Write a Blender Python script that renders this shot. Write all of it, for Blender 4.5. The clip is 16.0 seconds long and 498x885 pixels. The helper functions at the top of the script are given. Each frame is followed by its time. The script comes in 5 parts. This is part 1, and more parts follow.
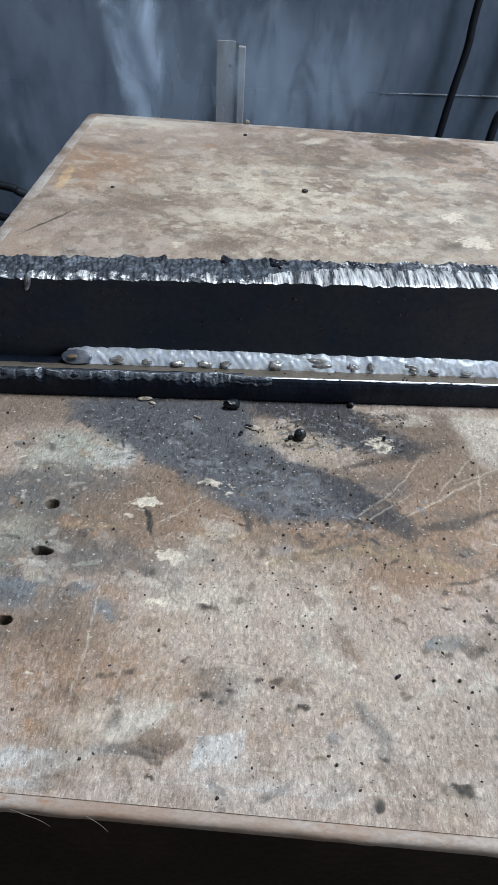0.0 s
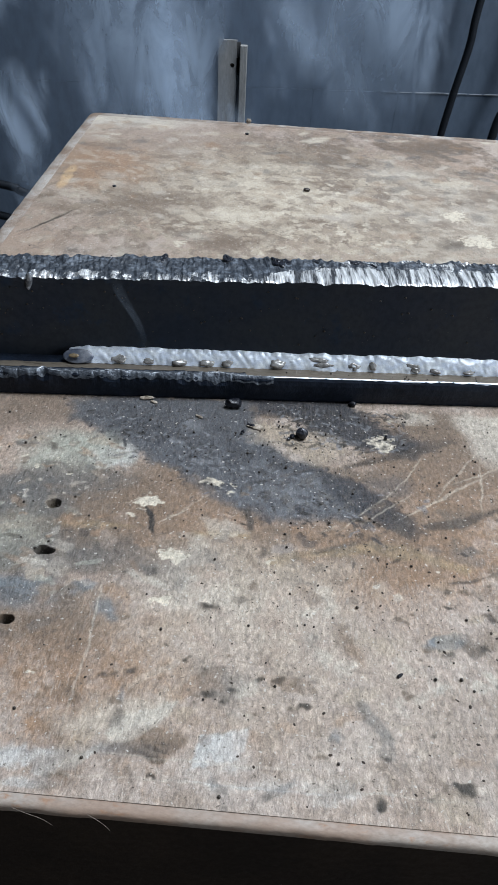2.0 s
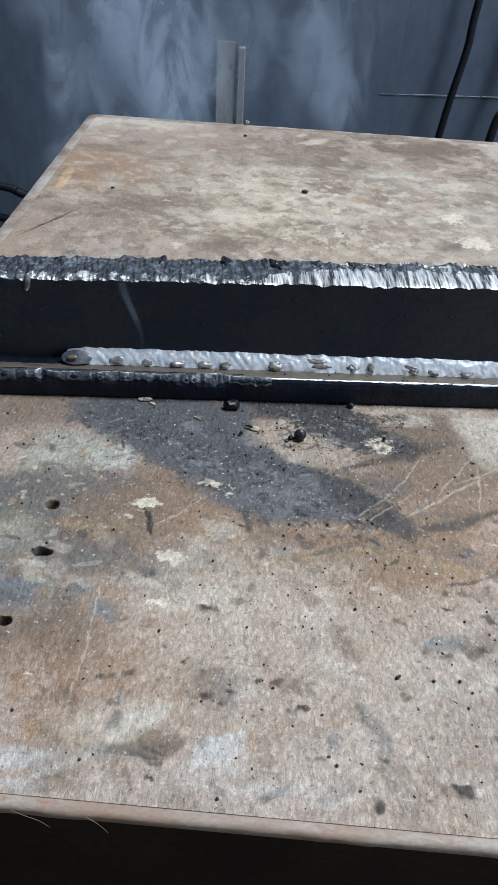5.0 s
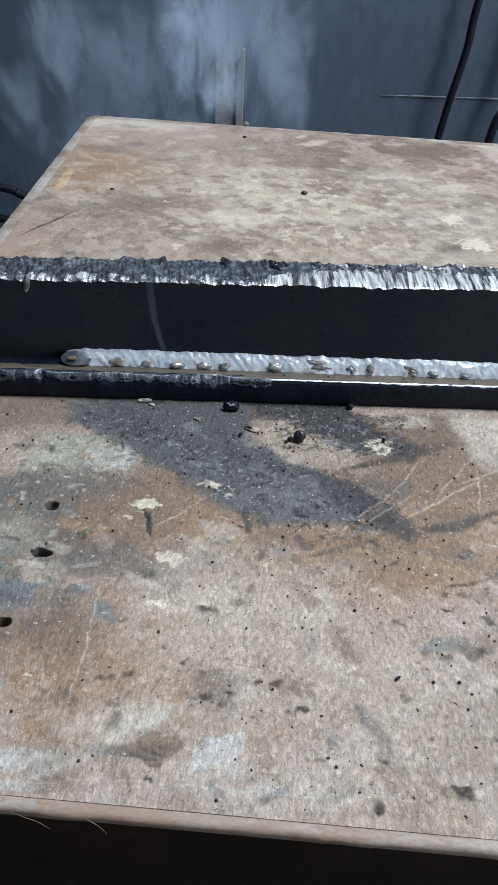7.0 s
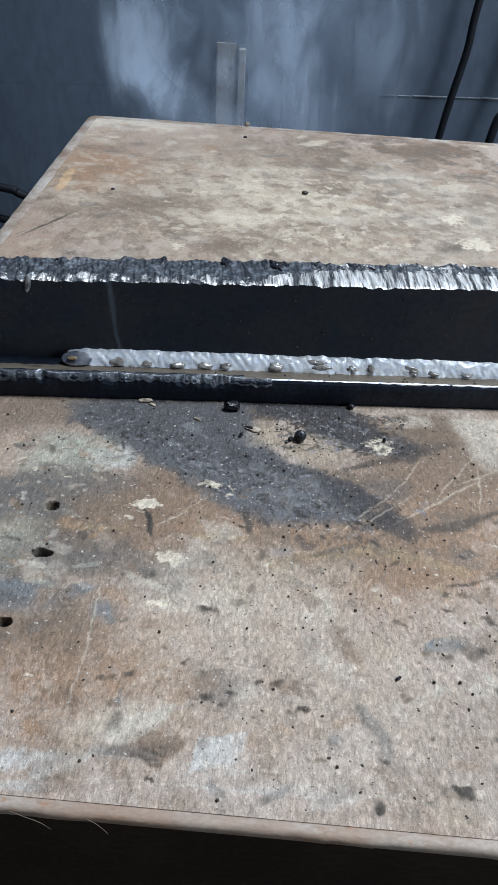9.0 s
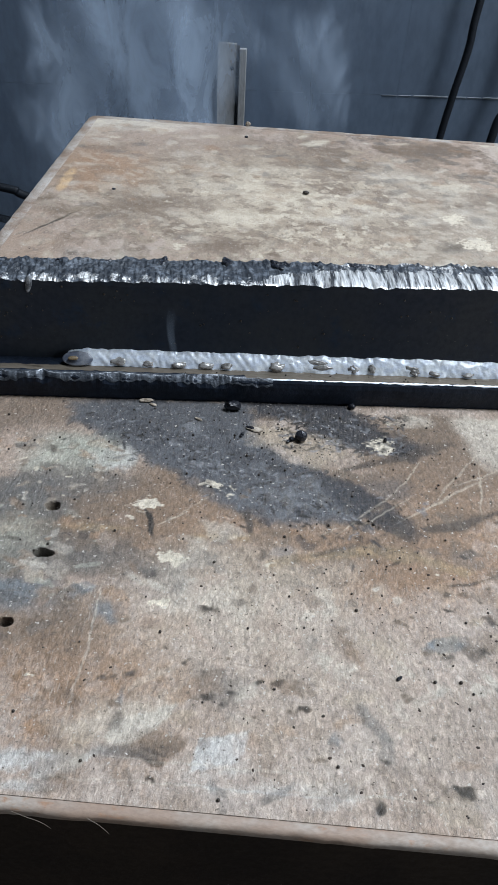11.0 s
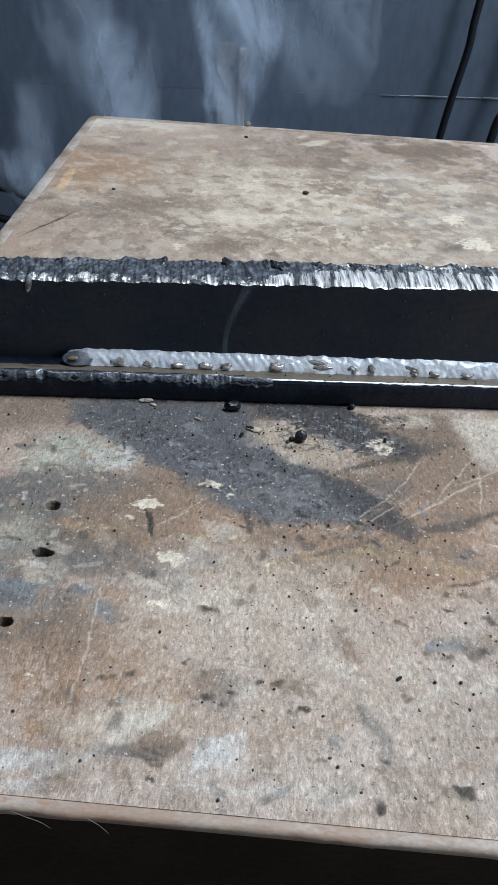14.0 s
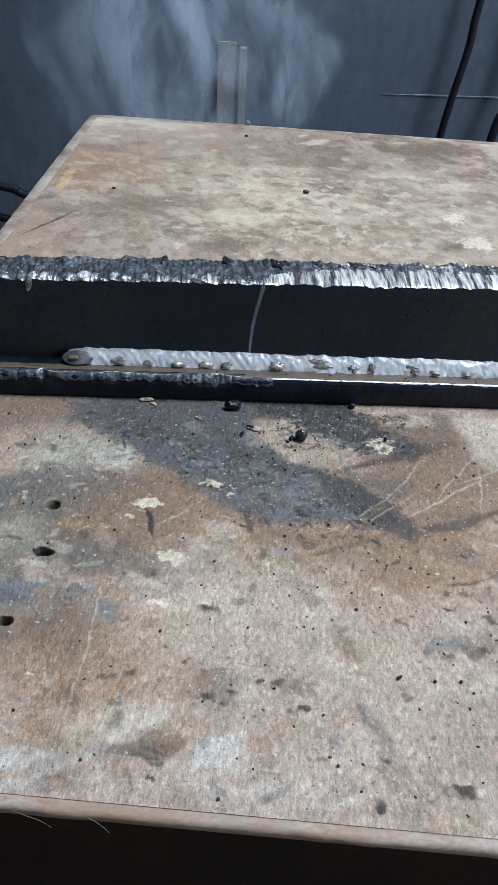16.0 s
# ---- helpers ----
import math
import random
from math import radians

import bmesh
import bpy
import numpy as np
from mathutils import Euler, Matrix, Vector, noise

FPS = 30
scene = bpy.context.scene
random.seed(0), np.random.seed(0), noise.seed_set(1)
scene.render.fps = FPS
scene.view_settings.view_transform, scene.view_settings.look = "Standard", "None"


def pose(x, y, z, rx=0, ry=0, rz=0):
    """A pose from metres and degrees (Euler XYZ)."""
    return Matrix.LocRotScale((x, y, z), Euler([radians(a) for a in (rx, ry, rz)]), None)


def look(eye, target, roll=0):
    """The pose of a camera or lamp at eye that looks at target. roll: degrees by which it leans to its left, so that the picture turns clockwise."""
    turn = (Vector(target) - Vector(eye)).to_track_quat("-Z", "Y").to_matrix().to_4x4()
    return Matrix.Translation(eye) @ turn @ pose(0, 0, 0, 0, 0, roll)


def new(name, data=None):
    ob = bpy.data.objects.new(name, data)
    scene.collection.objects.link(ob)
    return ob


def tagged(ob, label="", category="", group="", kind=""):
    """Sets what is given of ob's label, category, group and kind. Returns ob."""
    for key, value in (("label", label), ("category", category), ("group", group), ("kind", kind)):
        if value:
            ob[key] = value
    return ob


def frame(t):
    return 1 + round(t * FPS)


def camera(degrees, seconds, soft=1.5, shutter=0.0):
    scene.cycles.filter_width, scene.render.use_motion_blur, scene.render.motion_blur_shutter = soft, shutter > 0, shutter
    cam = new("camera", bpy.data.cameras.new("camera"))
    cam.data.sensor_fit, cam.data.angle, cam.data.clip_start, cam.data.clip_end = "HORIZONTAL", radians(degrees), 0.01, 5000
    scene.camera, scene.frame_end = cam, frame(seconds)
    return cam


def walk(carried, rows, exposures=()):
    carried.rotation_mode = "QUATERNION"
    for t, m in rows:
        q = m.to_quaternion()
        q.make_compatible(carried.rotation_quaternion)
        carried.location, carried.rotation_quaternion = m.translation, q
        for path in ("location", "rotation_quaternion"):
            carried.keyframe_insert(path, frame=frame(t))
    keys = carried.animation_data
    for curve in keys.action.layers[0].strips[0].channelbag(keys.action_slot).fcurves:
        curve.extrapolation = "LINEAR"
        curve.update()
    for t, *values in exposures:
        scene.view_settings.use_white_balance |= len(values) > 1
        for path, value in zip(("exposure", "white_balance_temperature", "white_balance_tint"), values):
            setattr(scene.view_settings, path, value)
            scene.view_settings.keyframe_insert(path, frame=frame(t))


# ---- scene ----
# ---- camera ----
TZ = 0.80                 # height of the table top
EYE_Z = TZ + 0.217
cam = camera(37.477, 16.0, 1.25)
walk(cam, [
    (0, pose(0, 0, EYE_Z, 49.704, -2.682, 3.941)),
    (0.5, pose(0, 0, EYE_Z, 49.706, -2.711, 3.907)),
    (1, pose(0, 0, EYE_Z, 49.688, -2.711, 3.907)),
    (1.5, pose(0, 0, EYE_Z, 49.572, -2.682, 3.941)),
    (2, pose(0, 0, EYE_Z, 49.633, -2.597, 4.042)),
    (2.5, pose(0, 0, EYE_Z, 49.616, -2.682, 3.941)),
    (3, pose(0, 0, EYE_Z, 49.704, -2.682, 3.941)),
    (3.5, pose(0, 0, EYE_Z, 49.703, -2.674, 3.951)),
    (4, pose(0, 0, EYE_Z, 49.703, -2.674, 3.951)),
    (5.2, pose(0, 0, EYE_Z, 49.771, -2.691, 3.931)),
    (6.5, pose(0, 0, EYE_Z, 49.838, -2.711, 3.907)),
    (7, pose(0, 0, EYE_Z, 49.838, -2.711, 3.907)),
    (7.5, pose(0, 0, EYE_Z, 49.838, -2.711, 3.907)),
    (8, pose(0, 0, EYE_Z, 49.836, -2.674, 3.951)),
    (8.5, pose(0, 0, EYE_Z, 49.833, -2.625, 4.008)),
    (9, pose(0, 0, EYE_Z, 49.836, -2.676, 3.948)),
    (10.2, pose(0, 0, EYE_Z, 49.835, -2.654, 3.975)),
    (11.5, pose(0, 0, EYE_Z, 49.833, -2.625, 4.008)),
    (12, pose(0, 0, EYE_Z, 49.853, -2.668, 3.958)),
    (12.5, pose(0, 0, EYE_Z, 49.833, -2.625, 4.008)),
    (13, pose(0, 0, EYE_Z, 49.835, -2.668, 3.958)),
    (13.5, pose(0, 0, EYE_Z, 49.966, -2.642, 3.988)),
    (14, pose(0, 0, EYE_Z, 49.834, -2.639, 3.992)),
    (14.5, pose(0, 0, EYE_Z, 49.765, -2.597, 4.042)),
    (15, pose(0, 0, EYE_Z, 49.699, -2.597, 4.042)),
    (15.5, pose(0, 0, EYE_Z, 49.699, -2.597, 4.042)),
    (16, pose(0, 0, EYE_Z, 49.767, -2.625, 4.008)),
])

# ---- world and light ----
world = bpy.data.worlds.new("overcast_sky")
scene.world = world
world.use_nodes = True
sky = world.node_tree.nodes.new("ShaderNodeTexSky")
sky.sky_type = "NISHITA"
sky.sun_disc = False
sky.sun_elevation, sky.sun_rotation = radians(48), radians(35)
world.node_tree.nodes["Background"].inputs[1].default_value = 0.08
world.node_tree.links.new(sky.outputs[0], world.node_tree.nodes["Background"].inputs[0])


def area_lamp(name, eye, target, sx, sy, power, colour):
    data = bpy.data.lights.new(name, "AREA")
    data.shape, data.size, data.size_y, data.energy, data.color = "RECTANGLE", sx, sy, power, colour
    ob = new(name, data)
    ob.matrix_world = look(eye, target)
    return ob


# daylight that falls through the open skylight and the open shutter door
area_lamp("skylight_daylight", (1.00, 0.60, 3.02), (1.00, 0.53, 0), 1.1, 0.8, 117, (0.85, 0.925, 1.0))
area_lamp("doorway_daylight", (2.72, -1.25, 1.25), (0, 0.60, 0.8), 0.9, 2.2, 34, (0.88, 0.94, 1.0))
scene.view_settings.exposure = 0.0

# ---- materials ----


def material(name, rough=0.6, metal=0.0):
    m = bpy.data.materials.new(name)
    m.use_nodes = True
    tree = m.node_tree
    bsdf = tree.nodes["Principled BSDF"]
    bsdf.inputs["Roughness"].default_value = rough
    bsdf.inputs["Metallic"].default_value = metal
    return m, tree, bsdf


def node(tree, kind, **values):
    nd = tree.nodes.new(kind)
    for key, value in values.items():
        nd.inputs[key].default_value = value
    return nd


def where(tree, scale=(1, 1, 1), angle=0.0, local=False):
    """World or object coordinates, scaled and turned about z."""
    if local:
        src = tree.nodes.new("ShaderNodeTexCoord").outputs["Object"]
    else:
        src = tree.nodes.new("ShaderNodeNewGeometry").outputs["Position"]
    mp = tree.nodes.new("ShaderNodeMapping")
    mp.inputs["Scale"].default_value = scale
    mp.inputs["Rotation"].default_value = (0, 0, radians(angle))
    tree.links.new(src, mp.inputs[0])
    return mp.outputs[0]


def noise_at(tree, vec, scale, detail=4.0, rough=0.6, distort=0.0):
    nd = node(tree, "ShaderNodeTexNoise", Scale=scale, Detail=detail, Roughness=rough, Distortion=distort)
    tree.links.new(vec, nd.inputs["Vector"])
    return nd


def remap(tree, value, a, b, c=0.0, d=1.0):
    nd = tree.nodes.new("ShaderNodeMapRange")
    nd.interpolation_type = "SMOOTHSTEP"
    for k, v in zip((1, 2, 3, 4), (a, b, c, d)):
        nd.inputs[k].default_value = v
    tree.links.new(value, nd.inputs[0])
    return nd.outputs[0]


def mixed(tree, fac, a, b, mode="MIX"):
    nd = tree.nodes.new("ShaderNodeMix")
    nd.data_type, nd.blend_type = "RGBA", mode
    for value, sock in ((fac, nd.inputs[0]), (a, nd.inputs[6]), (b, nd.inputs[7])):
        if isinstance(value, (int, float)):
            sock.default_value = value
        elif isinstance(value, tuple):
            sock.default_value = (*value, 1)
        else:
            tree.links.new(value, sock)
    return nd.outputs[2]


def times(tree, a, b, op="MULTIPLY"):
    nd = tree.nodes.new("ShaderNodeMath")
    nd.operation = op
    for value, sock in ((a, nd.inputs[0]), (b, nd.inputs[1])):
        if isinstance(value, (int, float)):
            sock.default_value = value
        else:
            tree.links.new(value, sock)
    return nd.outputs[0]


def bumped(tree, bsdf, height, strength, distance):
    nd = node(tree, "ShaderNodeBump", Strength=strength, Distance=distance)
    tree.links.new(height, nd.inputs["Height"])
    tree.links.new(nd.outputs[0], bsdf.inputs["Normal"])


def grainy(name, a, b, scale, rough=0.6, metal=0.0, bump=0.3, fine=0.0006, c=None, stretch=(1, 1, 1), local=False, rough2=None, ratio=14):
    """A surface of two colours in broad blotches and fine grain, with relief."""
    m, tree, bsdf = material(name, rough, metal)
    vec = where(tree, stretch, 0, local)
    broad = noise_at(tree, vec, scale, 6, 0.62)
    grain = noise_at(tree, vec, scale * ratio, 3, 0.6)
    col = mixed(tree, remap(tree, broad.outputs[0], 0.36, 0.66), a, b)
    if c:
        third = noise_at(tree, vec, scale * 3.1, 5, 0.7)
        col = mixed(tree, remap(tree, third.outputs[0], 0.55, 0.7), col, c)
    col = mixed(tree, remap(tree, grain.outputs[0], 0.3, 0.75, 0.0, 0.35), col, tuple(v * 0.5 for v in a))
    tree.links.new(col, bsdf.inputs["Base Color"])
    r2 = rough + 0.2 if rough2 is None else rough2
    tree.links.new(remap(tree, grain.outputs[0], 0.3, 0.7, rough, min(r2, 1)), bsdf.inputs["Roughness"])
    bumped(tree, bsdf, times(tree, grain.outputs[0], broad.outputs[0], "ADD"), bump, fine)
    return m


SOOT, SOOT2, ASH = (0.018, 0.020, 0.026), (0.066, 0.071, 0.081), (0.16, 0.167, 0.182)
TAN, RUST, BROWN = (0.32, 0.262, 0.200), (0.248, 0.153, 0.092), (0.132, 0.096, 0.070)
ORANGE, GREEN, GREYD = (0.47, 0.325, 0.19), (0.29, 0.295, 0.25), (0.10, 0.098, 0.095)
BLUE, WHITE, CREAM = (0.12, 0.145, 0.165), (0.44, 0.428, 0.41), (0.53, 0.475, 0.385)
BLACK, DARK, LIGHT = (0.008, 0.007, 0.006), (0.045, 0.035, 0.028), (0.46, 0.42, 0.36)
PINK, YELL = (0.36, 0.28, 0.23), (0.27, 0.198, 0.115)
SCORCH = (0.026, 0.021, 0.016)


def table_steel():
    """Worn, rusty welding-table steel with soot, paint remains, burns and scratches."""
    m, tree, bsdf = material("worn_table_steel", 0.55, 0.0)
    links = tree.links
    plain = where(tree)
    broad = noise_at(tree, plain, 14, 6, 0.65)
    patch = noise_at(tree, where(tree, (1.0, 0.75, 1), 20), 48, 6, 0.68, 0.6)
    fine = noise_at(tree, plain, 1300, 3, 0.65)
    brush = noise_at(tree, where(tree, (1, 0.2, 1), -14), 1100, 3, 0.6)
    brush2 = noise_at(tree, where(tree, (0.10, 1, 1), 3), 500, 3, 0.6)
    col = mixed(tree, remap(tree, broad.outputs[0], 0.36, 0.66), (0.290, 0.218, 0.170), (0.375, 0.318, 0.278))
    col = mixed(tree, remap(tree, patch.outputs[0], 0.50, 0.68, 0, 0.6), col, (0.18, 0.135, 0.10))
    col = mixed(tree, remap(tree, patch.outputs[0], 0.46, 0.28, 0, 0.36), col, (0.39, 0.355, 0.30))
    # stains: their colour and cover are kept on the mesh; fine noise frays their edges
    kept = tree.nodes.new("ShaderNodeAttribute")
    kept.attribute_name = "stain"
    fray = noise_at(tree, where(tree, (1, 0.8, 1), 25), 150, 10, 0.8, 0.4)
    cover = times(tree, kept.outputs["Alpha"], times(tree, times(tree, fray.outputs[0], 0.5, "SUBTRACT"), 1.7), "ADD")
    cover = times(tree, remap(tree, cover, 0.04, 0.70), remap(tree, brush.outputs[0], 0.25, 0.60, 0.86, 1.0))
    cover = times(tree, cover, remap(tree, kept.outputs["Alpha"], 0.0, 0.06))
    col = mixed(tree, cover, col, kept.outputs["Color"])
    # brushed grain, rubbed-bright specks that also stand for glints, and dark pores; the far half was never ground
    spot = tree.nodes.new("ShaderNodeSeparateXYZ")
    links.new(plain, spot.inputs[0])
    ground = remap(tree, spot.outputs[1], 0.32, 0.42, 1.0, 0.35)
    def shade(value, low, high, dark, light):
        """Darken and lighten in proportion, by the grain."""
        nonlocal col
        grey = tree.nodes.new("ShaderNodeCombineXYZ")
        amount = remap(tree, value, low, high, dark, light)
        for sock in grey.inputs:
            links.new(amount, sock)
        col = mixed(tree, ground, col, grey.outputs[0], "MULTIPLY")

    # crisp flakes: pale rubbed ones and dark rusty ones, in short strokes
    strokes = where(tree, (1, 0.5, 1), -20)
    flake = noise_at(tree, strokes, 720, 4, 0.68, 0.4)
    scab = noise_at(tree, where(tree, (1, 0.7, 1), -22), 400, 6, 0.74, 0.8)
    zone = noise_at(tree, plain, 26, 4, 0.6)
    mottle = noise_at(tree, where(tree, (0.8, 1, 1), 35), 170, 8, 0.74, 1.2)
    shade(mottle.outputs[0], 0.53, 0.57, 1.0, 0.92)
    shade(mottle.outputs[0], 0.46, 0.42, 1.0, 1.08)
    crust = noise_at(tree, where(tree, (1, 0.7, 1), -30), 95, 9, 0.78, 0.6)
    amount = times(tree, remap(tree, crust.outputs[0], 0.54, 0.57, 0.0, 0.40), remap(tree, broad.outputs[0], 0.54, 0.40, 0.0, 1.0))
    col = mixed(tree, amount, col, (0.12, 0.105, 0.088))
    shade(scab.outputs[0], 0.55, 0.575, 1.0, 0.80)
    shade(scab.outputs[0], 0.445, 0.425, 1.0, 1.14)
    shade(flake.outputs[0], 0.555, 0.575, 1.0, 1.30)
    shade(flake.outputs[0], 0.435, 0.415, 1.0, 0.78)
    shade(fine.outputs[0], 0.32, 0.68, 1.06, 0.94)
    # brushing, only where the sheet was ground
    amount = times(tree, remap(tree, brush.outputs[0], 0.56, 0.66), remap(tree, zone.outputs[0], 0.42, 0.62, 0.0, 0.28))
    amount = times(tree, amount, remap(tree, kept.outputs["Alpha"], 0.55, 0.95, 1.0, 0.15))
    col = mixed(tree, amount, col, (0.47, 0.445, 0.41))
    amount = times(tree, remap(tree, brush2.outputs[0], 0.62, 0.70), remap(tree, zone.outputs[0], 0.58, 0.40, 0.0, 0.35))
    col = mixed(tree, amount, col, (0.16, 0.12, 0.095))
    # thick paint and soot level the grain
    col = mixed(tree, remap(tree, kept.outputs["Alpha"], 0.62, 0.98, 0.0, 0.08), col, kept.outputs["Color"])
    # rubbed pale specks, which also put small glints into the colour, and rusty pores
    speck = noise_at(tree, plain, 620, 2, 0.5)
    col = mixed(tree, remap(tree, speck.outputs[0], 0.668, 0.70, 0, 0.75), col, (0.50, 0.47, 0.43))
    col = mixed(tree, remap(tree, speck.outputs[0], 0.325, 0.285, 0, 0.75), col, (0.075, 0.06, 0.045))
    tree.links.new(col, bsdf.inputs["Base Color"])
    tree.links.new(remap(tree, fine.outputs[0], 0.3, 0.7, 0.34, 0.66), bsdf.inputs["Roughness"])
    relief = times(tree, times(tree, flake.outputs[0], times(tree, scab.outputs[0], 1.6), "ADD"), times(tree, fine.outputs[0], 0.25), "ADD")
    bumped(tree, bsdf, times(tree, relief, ground), 0.8, 0.0006)
    return m


TABLE = table_steel()
RIM = grainy("rusty_angle_rim", (0.275, 0.20, 0.155), (0.335, 0.295, 0.26), 38, 0.55, 0.0, 0.25, 0.0005, (0.29, 0.165, 0.10), (1, 2, 2), ratio=14)
RIM_WORN = grainy("rubbed_pale_rim", (0.20, 0.145, 0.11), (0.38, 0.355, 0.33), 46, 0.55, 0.0, 0.7, 0.0009, (0.25, 0.165, 0.115), ratio=20)
# near-black: the shade under the table rim is put into this colour
LEG = grainy("shade_dark_frame_steel", (0.016, 0.010, 0.007), (0.028, 0.018, 0.012), 25, 0.8)
MILL = grainy("black_mill_scale", (0.019, 0.028, 0.046), (0.028, 0.035, 0.046), 26, 0.45, 0.0, 0.22, 0.0006, (0.015, 0.030, 0.058))
SHEAR = grainy("bluish_black_sheared_edge", (0.005, 0.009, 0.018), (0.011, 0.018, 0.033), 110, 0.42, 0.0, 0.5, 0.0006, ratio=5)
LIP = grainy("highlit_chipped_steel", (0.03, 0.037, 0.050), (0.13, 0.15, 0.18), 230, 0.3, 0.5, 0.7, 0.0007, (0.02, 0.026, 0.036), ratio=3)
ARRIS = grainy("pale_speckled_steel", (0.10, 0.115, 0.135), (0.50, 0.54, 0.60), 420, 0.3, 0.3, 0.5, 0.0005, (0.05, 0.06, 0.08), ratio=3)
GROUND = grainy("ground_bright_band", (0.16, 0.14, 0.115), (0.22, 0.19, 0.155), 120, 0.38, 0.55, 0.3, 0.0003, (0.10, 0.085, 0.07), (0.2, 1, 1))
BEAD = grainy("fresh_weld_metal", (0.74, 0.83, 0.98), (0.88, 0.94, 1.0), 210, 0.24, 0.10, 0.25, 0.0006, (0.54, 0.60, 0.71), (1, 1.4, 1.4), False, 0.40, 1.7)
ISLAND = grainy("glassy_brown_slag", (0.20, 0.195, 0.19), (0.55, 0.55, 0.55), 300, 0.12, 0.30, 0.3, 0.0003, ratio=2)
CRATER = grainy("heat_tinted_crater", (0.10, 0.12, 0.17), (0.26, 0.28, 0.32), 240, 0.28, 0.3, 0.3, 0.0003, ratio=3)
POOL = grainy("brown_glassy_drop", (0.15, 0.105, 0.06), (0.25, 0.20, 0.13), 300, 0.2, 0.1, 0.3, 0.0003, ratio=2)
SLAG = grainy("black_slag", (0.008, 0.009, 0.014), (0.022, 0.025, 0.034), 220, 0.22, 0.2, 0.5, 0.0006, ratio=3)
BALL = grainy("dark_spatter_steel", (0.03, 0.026, 0.024), (0.07, 0.055, 0.045), 500, 0.3, 0.4, 0.3, 0.0003, ratio=2)
BURN = grainy("burnt_residue", (0.02, 0.015, 0.012), (0.06, 0.04, 0.03), 500, 0.8, 0.0, 0.3, 0.0003)
CHIP = grainy("pale_rusty_chip", (0.18, 0.145, 0.11), (0.52, 0.46, 0.39), 420, 0.6)
FIBRE = grainy("pale_dusty_fibre", (0.13, 0.11, 0.09), (0.18, 0.155, 0.13), 300, 0.8)
CABLE = grainy("black_rubber_cable", (0.007, 0.010, 0.015), (0.012, 0.016, 0.023), 80, 0.5)
BAR = grainy("dull_galvanised_bar", (0.20, 0.205, 0.21), (0.27, 0.27, 0.268), 30, 0.55, 0.0, 0.3, 0.001, (0.22, 0.22, 0.225), (1, 1, 0.3))
GROOVE = grainy("dark_grey_groove", (0.045, 0.047, 0.050), (0.085, 0.086, 0.088), 40, 0.75)
WALL = grainy("dark_blue_grey_paint", (0.090, 0.128, 0.188), (0.113, 0.154, 0.218), 5, 0.6, 0.0, 0.25, 0.001, (0.078, 0.112, 0.168), (1, 1, 0.45))
SEAM = grainy("pale_scuffed_seam", (0.20, 0.225, 0.26), (0.12, 0.15, 0.19), 60, 0.6)
# dark, so that the added unseen walls bounce little light onto front faces
PLASTER = grainy("dark_grey_plaster", (0.07, 0.072, 0.075), (0.11, 0.11, 0.11), 3, 0.85)
CONCRETE = grainy("oily_concrete", (0.06, 0.058, 0.055), (0.10, 0.095, 0.09), 4, 0.8)


def cut_steel():
    """Flame-cut steel: bright drag lines across the edge, dark oxide on the older stretch."""
    m, tree, bsdf = material("flame_cut_steel", 0.3, 0.85)
    vec = where(tree, (1, 1, 1), 0, True)
    lines = noise_at(tree, where(tree, (1, 0.10, 0.10), 6, True), 420, 4, 0.72)
    blot = noise_at(tree, vec, 130, 5, 0.7)
    fleck = noise_at(tree, vec, 210, 5, 0.72)
    sep = tree.nodes.new("ShaderNodeSeparateXYZ")
    tree.links.new(tree.nodes.new("ShaderNodeTexCoord").outputs["Object"], sep.inputs[0])
    side = remap(tree, sep.outputs[0], 0.11, 0.165, 0.095, 0.52)     # oxide thins out towards one end
    across = remap(tree, sep.outputs[1], 0.002, 0.017, 0.30, -0.16)     # and towards the near arris
    level = times(tree, times(tree, blot.outputs[0], side, "ADD"), across, "ADD")
    bright = remap(tree, level, 0.86, 0.94)
    col = mixed(tree, bright, mixed(tree, remap(tree, fleck.outputs[0], 0.46, 0.68), (0.018, 0.024, 0.034), (0.12, 0.14, 0.17)), mixed(tree, remap(tree, lines.outputs[0], 0.38, 0.56), (0.10, 0.105, 0.115), (0.68, 0.69, 0.70)))
    tree.links.new(col, bsdf.inputs["Base Color"])
    tree.links.new(times(tree, remap(tree, lines.outputs[0], 0.3, 0.7, 0.22, 0.5), remap(tree, bright, 0.0, 1.0, 0.25, 0.0), "ADD"), bsdf.inputs["Roughness"])
    tree.links.new(remap(tree, bright, 0.0, 1.0, 0.15, 0.55), bsdf.inputs["Metallic"])
    bumped(tree, bsdf, times(tree, lines.outputs[0], blot.outputs[0], "ADD"), 0.7, 0.0008)
    return m


CUT = cut_steel()
for dull in (MILL, SHEAR, CABLE, LEG):
    dull.node_tree.nodes["Principled BSDF"].inputs["Specular IOR Level"].default_value = 0.22


